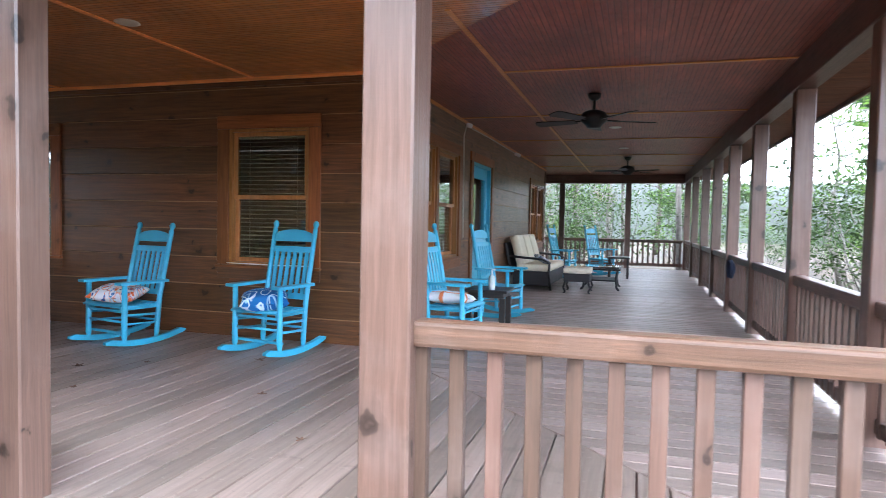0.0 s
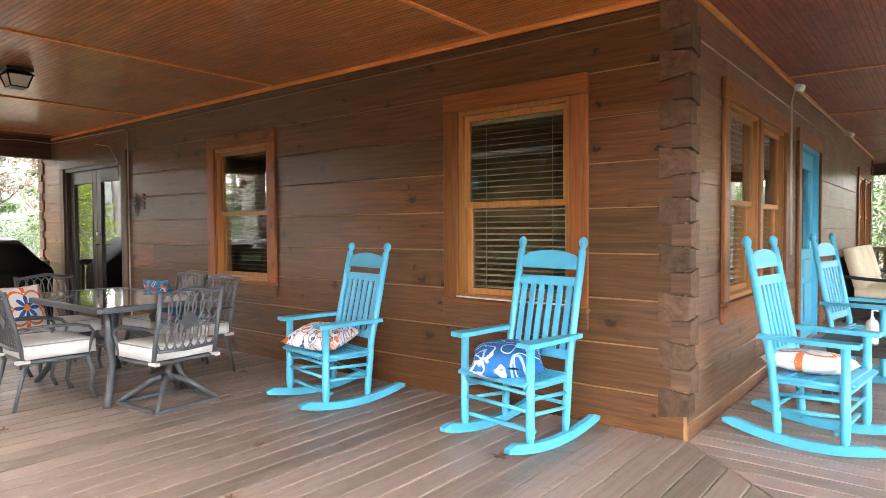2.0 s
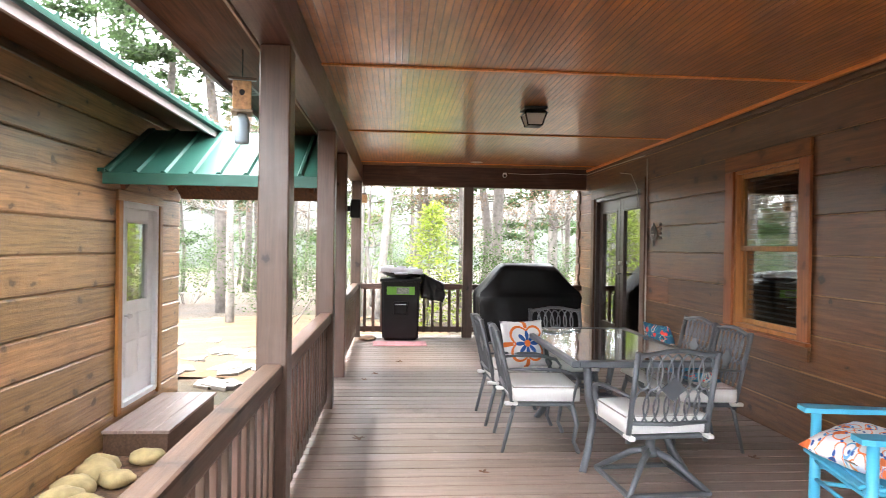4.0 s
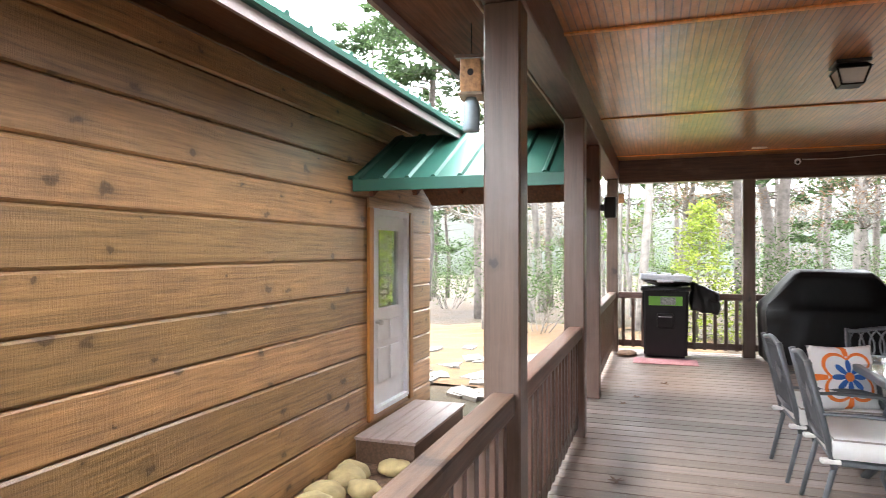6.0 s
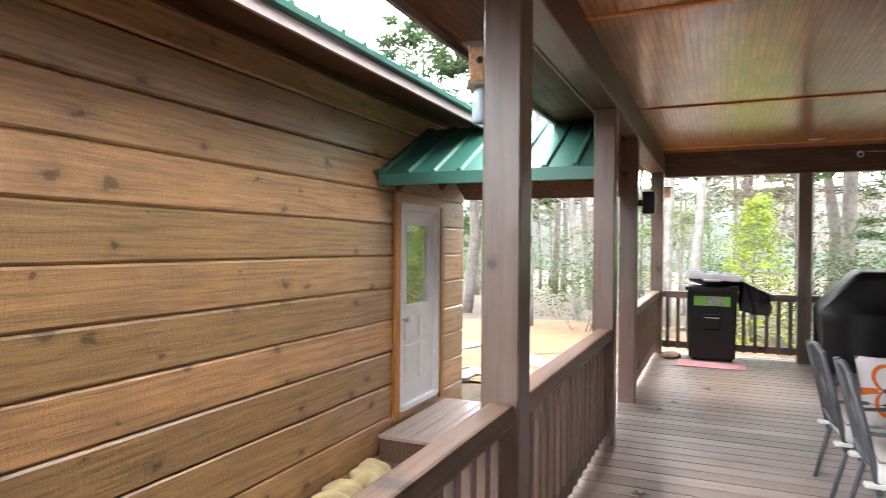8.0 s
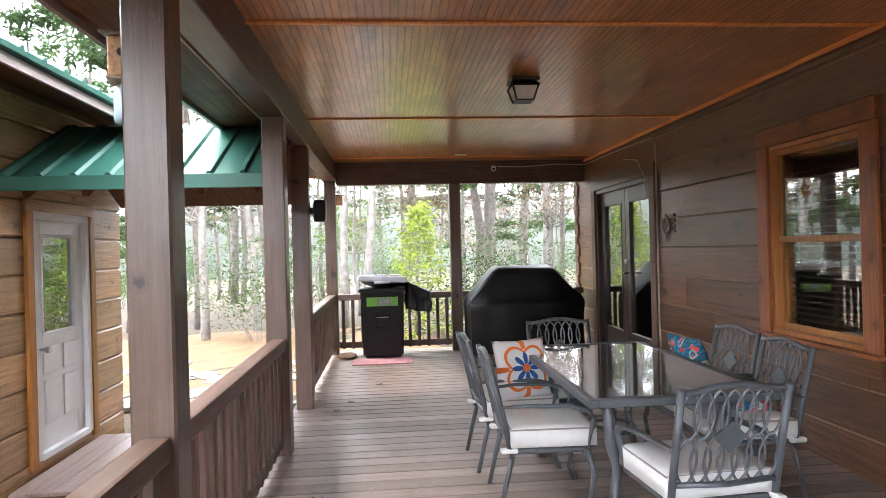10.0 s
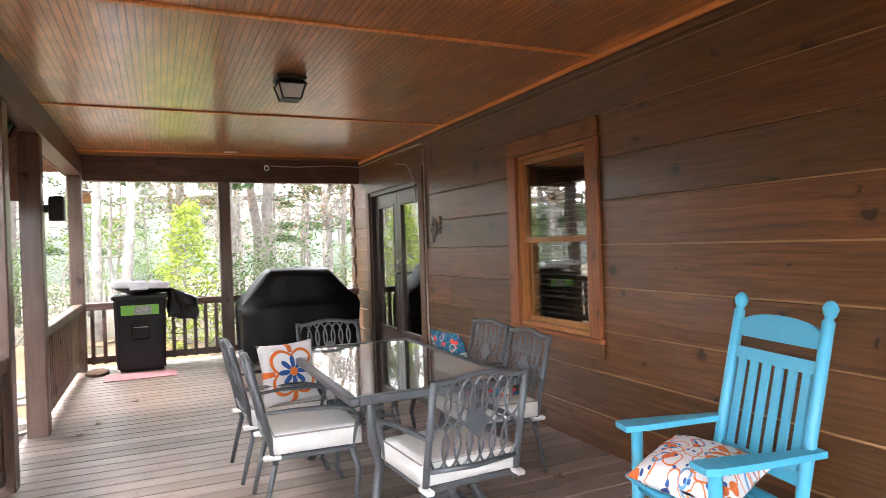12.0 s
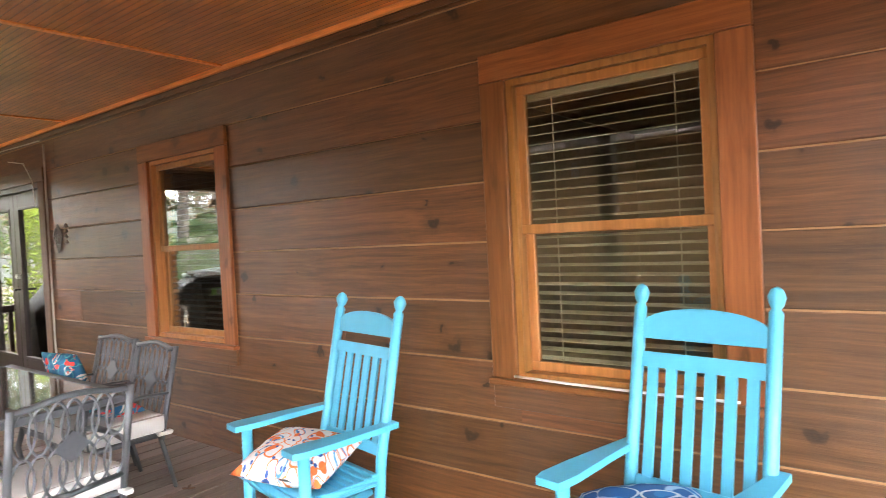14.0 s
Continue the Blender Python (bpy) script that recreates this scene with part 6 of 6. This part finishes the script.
def limb(bm, rng, p, d, length, rad, depth, tips):
    pts, rads = [p], [rad]
    n = 4
    for i in range(n):
        d = (d + Vector((rng.gauss(0, 0.16), rng.gauss(0, 0.16), rng.gauss(0.04, 0.1)))).normalized()
        pts.append(pts[-1] + d * length / n)
        rads.append(rad * (1 - 0.75 * (i + 1) / n))
    tube(bm, pts, rads, 5 if rad < 0.05 else 7, cap=False)
    tips.append(pts[-1])
    if depth:
        for i in range(1, n + 1):
            for _ in range(2 if depth > 1 else 1):
                if rng.random() < 0.85:
                    e = (d + Vector((rng.gauss(0, 0.75), rng.gauss(0, 0.75), rng.gauss(0.1, 0.45)))).normalized()
                    limb(bm, rng, pts[i], e, length * rng.uniform(0.35, 0.6), rads[i] * 0.65 + 0.003, depth - 1, tips)


def make_tree(kind, seed):
    rng = random.Random(seed)
    tips = []
    bm = B()
    if kind == "pine":
        h = rng.uniform(15, 19)
        t = thing("pine_tree", "tall pine with a bare lower trunk and high green crown", "tree", group="woodland trees")
        trunk = [Vector((0.12 * math.sin(i), 0.1 * math.cos(i * 1.7), h * i / 10 - 0.5)) for i in range(11)]
        tube(bm, trunk, [0.2 * (1 - 0.085 * i) for i in range(11)], 9)
        for k in range(46):
            z = h * rng.uniform(0.22, 0.98)
            a = rng.uniform(0, 6.283)
            ln = (1.1 - z / h) * rng.uniform(1.6, 3.6) + 0.3
            pts = [Vector((0, 0, z)), Vector((math.cos(a) * ln * 0.5, math.sin(a) * ln * 0.5, z + 0.05 * ln)), Vector((math.cos(a) * ln, math.sin(a) * ln, z + rng.uniform(-0.15, 0.2) * ln))]
            tube(bm, pts, [0.03, 0.018, 0.006], 4, cap=False)
            if z > 0.36 * h or rng.random() < 0.35:
                tips += [pts[1].lerp(pts[2], f) for f in (0.1, 0.5, 0.8, 1.0)]
        part("trunk", bm, PINEBARK, t)
        crown("crown", leaves(rng, tips, 0.14, 26, 0.24, 0.5), PINE, t)
    elif kind == "bare":
        h = rng.uniform(9, 14)
        t = thing("bare_tree", "slender grey tree with bare budding branches", "tree", group="woodland trees")
        trunk = [Vector((0.06 * math.sin(i * 0.8 + seed), 0.06 * math.cos(i * 0.9), h * i / 9 - 0.5)) for i in range(10)]
        tube(bm, trunk, [0.12 * (1 - 0.095 * i) for i in range(10)], 8)
        for k in range(24):
            i = rng.randint(3, 8)
            a = rng.uniform(0, 6.283)
            limb(bm, rng, trunk[i], Vector((math.cos(a), math.sin(a), rng.uniform(0.2, 0.9))).normalized(), h * rng.uniform(0.09, 0.18), 0.026 * (1 - 0.07 * i) + 0.006, 2, tips)
        part("trunk", bm, BARK, t)
        crown("crown", leaves(rng, tips, 0.05, 5, 0.2), BUD if seed % 2 else RUST, t)
    elif kind == "dogwood":
        h = 4.5
        t = thing("leafy_tree", "small tree with fresh spring-green leaves", "tree", group="woodland trees")
        trunk = [Vector((0.15 * math.sin(i), 0.15 * math.cos(i * 1.3), h * i / 7 - 0.3)) for i in range(8)]
        tube(bm, trunk, [0.07 * (1 - 0.11 * i) for i in range(8)], 7)
        for k in range(16):
            i = rng.randint(1, 7)
            a = rng.uniform(0, 6.283)
            limb(bm, rng, trunk[i], Vector((math.cos(a), math.sin(a), rng.uniform(0.1, 0.7))).normalized(), rng.uniform(0.8, 1.7), 0.02, 1, tips)
        part("trunk", bm, BARK, t)
        crown("crown", leaves(rng, tips, 0.05, 46, 0.25), SPRING, t)
    elif kind == "conifer":
        t = thing("young_conifer", "young bright green conifer beyond the railing", "tree", group="woodland trees")
        h = 3.1
        tube(bm, [(0, 0, -0.3), (0.03, 0, 1.5), (0, 0, h)], [0.05, 0.03, 0.006], 7)
        for k in range(60):
            z = 0.2 + (h - 0.25) * (k / 60)
            a = k * 2.4
            ln = 0.85 * (1 - z / h) ** 0.8 + 0.06
            e = Vector((math.cos(a) * ln, math.sin(a) * ln, z + 0.12 * ln))
            tube(bm, [(0, 0, z), tuple(e)], [0.012, 0.004], 4, cap=False)
            tips += [Vector((0, 0, z)).lerp(e, f) for f in (0.45, 0.7, 0.9, 1.02)]
        part("trunk", bm, BARK, t)
        crown("crown", leaves(rng, tips, 0.05, 15, 0.09, 0.6), YOUNG, t)
    else:
        t = thing("shrub", "low evergreen shrub in the undergrowth", "shrub", group="undergrowth")
        for k in range(9):
            a = rng.uniform(0, 6.283)
            limb(bm, rng, Vector((0.1 * math.cos(a), 0.1 * math.sin(a), -0.2)), Vector((0.6 * math.cos(a), 0.6 * math.sin(a), 1)).normalized(), rng.uniform(1.0, 2.2), 0.018, 1, tips)
        part("stem", bm, BARK, t)
        crown("foliage", leaves(rng, tips, 0.042, 95, 0.28), BUSHG, t)
    return t


rng = random.Random(21)
kinds = [make_tree("pine", 1), make_tree("pine", 2), make_tree("bare", 3), make_tree("bare", 4), make_tree("bare", 6), make_tree("dogwood", 5), make_tree("shrub", 7), make_tree("shrub", 8), make_tree("conifer", 9)]
WEIGHT = [0.2, 0.2, 0.12, 0.12, 0.12, 0.06, 0.1, 0.08]
used = set()
spots = []


def plant(k, x, y, s=1.0, sink=0.0):
    ob, m = kinds[k], pose(x, y, ground_height(x, y) - sink, rng.uniform(-3, 3), rng.uniform(-3, 3), rng.uniform(0, 360)) @ Matrix.Diagonal((s, s, s, 1))
    if k in used:
        c = copy_thing(ob, m)
        c.scale = (s, s, s)
    else:
        used.add(k)
        ob.matrix_world = m
    spots.append((x, y))


plant(0, -21.0, 5.75)
plant(1, -23.0, 7.0)
plant(2, -18.0, 3.2)
plant(3, -18.0, 7.7, 0.8)
plant(4, -18.5, 2.6)
plant(3, -17.0, -0.3, 0.9)
plant(2, -19.0, 0.4)
plant(1, -21.0, -1.5)
plant(5, -19.0, 10.0)
plant(8, -16.0, 4.25, 1.0, 0.35)
plant(6, -16.5, 6.2, 1.0)
plant(7, -16.8, 1.0, 0.9)
plant(5, 5.5, 12.0, 1.3)
plant(5, 6.5, 17.0, 1.4)
plant(5, 5.0, 20.5, 1.2)
plant(6, 4.4, 8.0, 1.3)
plant(6, 4.2, 12.5, 1.3)
plant(7, 4.5, 16.0, 1.3)
plant(7, 4.6, 10.2, 1.2)
plant(2, -1.2, 27.0, 1.2)
plant(5, -3.5, 26.0, 1.2)
plant(5, 1.5, 25.5, 1.2)
plant(6, -1.0, 23.5, 1.4)
plant(7, 1.5, 23.8, 1.4)
plant(6, -3.5, 23.5, 1.4)
tries = 0
while len(spots) < 400 and tries < 9000:
    tries += 1
    a, r = rng.uniform(0, 6.283), 13 + 58 * rng.random() ** 1.3
    x, y = -5 + r * math.cos(a) * 1.05, 8 + r * math.sin(a) * 1.05
    if (-14.5 < x < 3.5 and -6 < y < 22) or (x > 2 and y < 5 and r < 48) or (-16 < x < 3 and -12 < y < 2 and r < 17):
        continue
    k = rng.choices(range(8), WEIGHT)[0]
    if x > -5 and rng.random() < 0.25:
        continue
    near = 1.6 if k >= 5 else 2.2
    if any((x - p) ** 2 + (y - q) ** 2 < near for p, q in spots):
        continue
    plant(k, x, y, rng.uniform(0.8, 1.25))

# far wooded ridge
HILL = plain("far_woods", (0.022, 0.026, 0.02), 0.95, 0, 0.5, 0.12, 1.0, 0.6)
bm = B()
for k in range(160):
    a0, a1 = 2 * math.pi * k / 160, 2 * math.pi * (k + 1) / 160
    def top(a):
        return 13 + 7 * noise.noise((2.2 * math.cos(a), 2.2 * math.sin(a), 4.0)) + 1.5 * noise.noise((30 * math.cos(a), 30 * math.sin(a), 1.0))
    q = []
    for a in (a0, a1):
        for r, z in ((105, -14), (125, top(a) * 0.5), (160, top(a))):
            q.append(bm.verts.new((-5 + r * math.cos(a), 8 + r * math.sin(a), z)))
    bm.faces.new((q[0], q[3], q[4], q[1])).smooth = True
    bm.faces.new((q[1], q[4], q[5], q[2])).smooth = True
bmesh.ops.remove_doubles(bm, verts=bm.verts, dist=0.01)
structure("backdrop", bm, HILL, "far wooded ridge beyond the trees")


# ---- deck boards ----
bm = B()
prism(bm, [(-12.0, 2.83), (1.2, 2.83), (1.2, 19.45), (-9.0, 19.45), (-9.0, 17.65), (EAST - 0.03, 17.65), (EAST - 0.03, 6.53), (-12.0, 6.53)], -0.4, DECK - 0.035)
deck = structure("floor", bm, BEAMX, "grey-brown boarded porch deck with a diagonal mitre")
PITCH = 0.146


def board(pts, material):
    """A deck board from its four corners in plan, with eased edges."""
    c = Vector((sum(p[0] for p in pts) / 4, sum(p[1] for p in pts) / 4))
    lo = [(p[0], p[1], DECK - 0.034) for p in pts]
    mid = [(p[0], p[1], DECK - 0.005) for p in pts]
    hi = []
    for p in pts:
        d = Vector((math.copysign(0.004, c.x - p[0]), math.copysign(0.004, c.y - p[1])))
        hi.append((p[0] + d.x, p[1] + d.y, DECK))
    me = bpy.data.meshes.new("plank")
    me.from_pydata(lo + mid + hi, [], [(8, 9, 10, 11)] + [(i + s, (i + 1) % 4 + s, (i + 1) % 4 + 4 + s, i + 4 + s) for s in (0, 4) for i in range(4)])
    me.materials.append(material)
    o = new("plank", me)
    o.parent = deck


def mitre(x):
    return 6.5 - (x - EAST) * (6.5 - 2.85) / (1.18 - EAST)


g = 0.004
x = -11.98
while x < 1.1:
    a, b = x + g, min(x + PITCH - g, 1.15)
    top = [mitre(v) - 0.006 if v > EAST else 6.49 for v in (a, b)]
    if min(top) > 2.86:
        board([(a, 2.84), (b, 2.84), (b, top[1]), (a, top[0])], DECKY)
    x += PITCH


def mitre_x(y):
    return EAST + (6.5 - y) * (1.18 - EAST) / (6.5 - 2.85)


y = 2.84
while y < 19.3:
    a, b = y + g, y + PITCH - g
    left = [max(mitre_x(v) + 0.006, EAST + 0.01) if v < 17.62 else -8.9 for v in (a, b)]
    board([(left[0], a), (1.18, a), (1.18, b), (left[1], b)], DECKX)
    y += PITCH
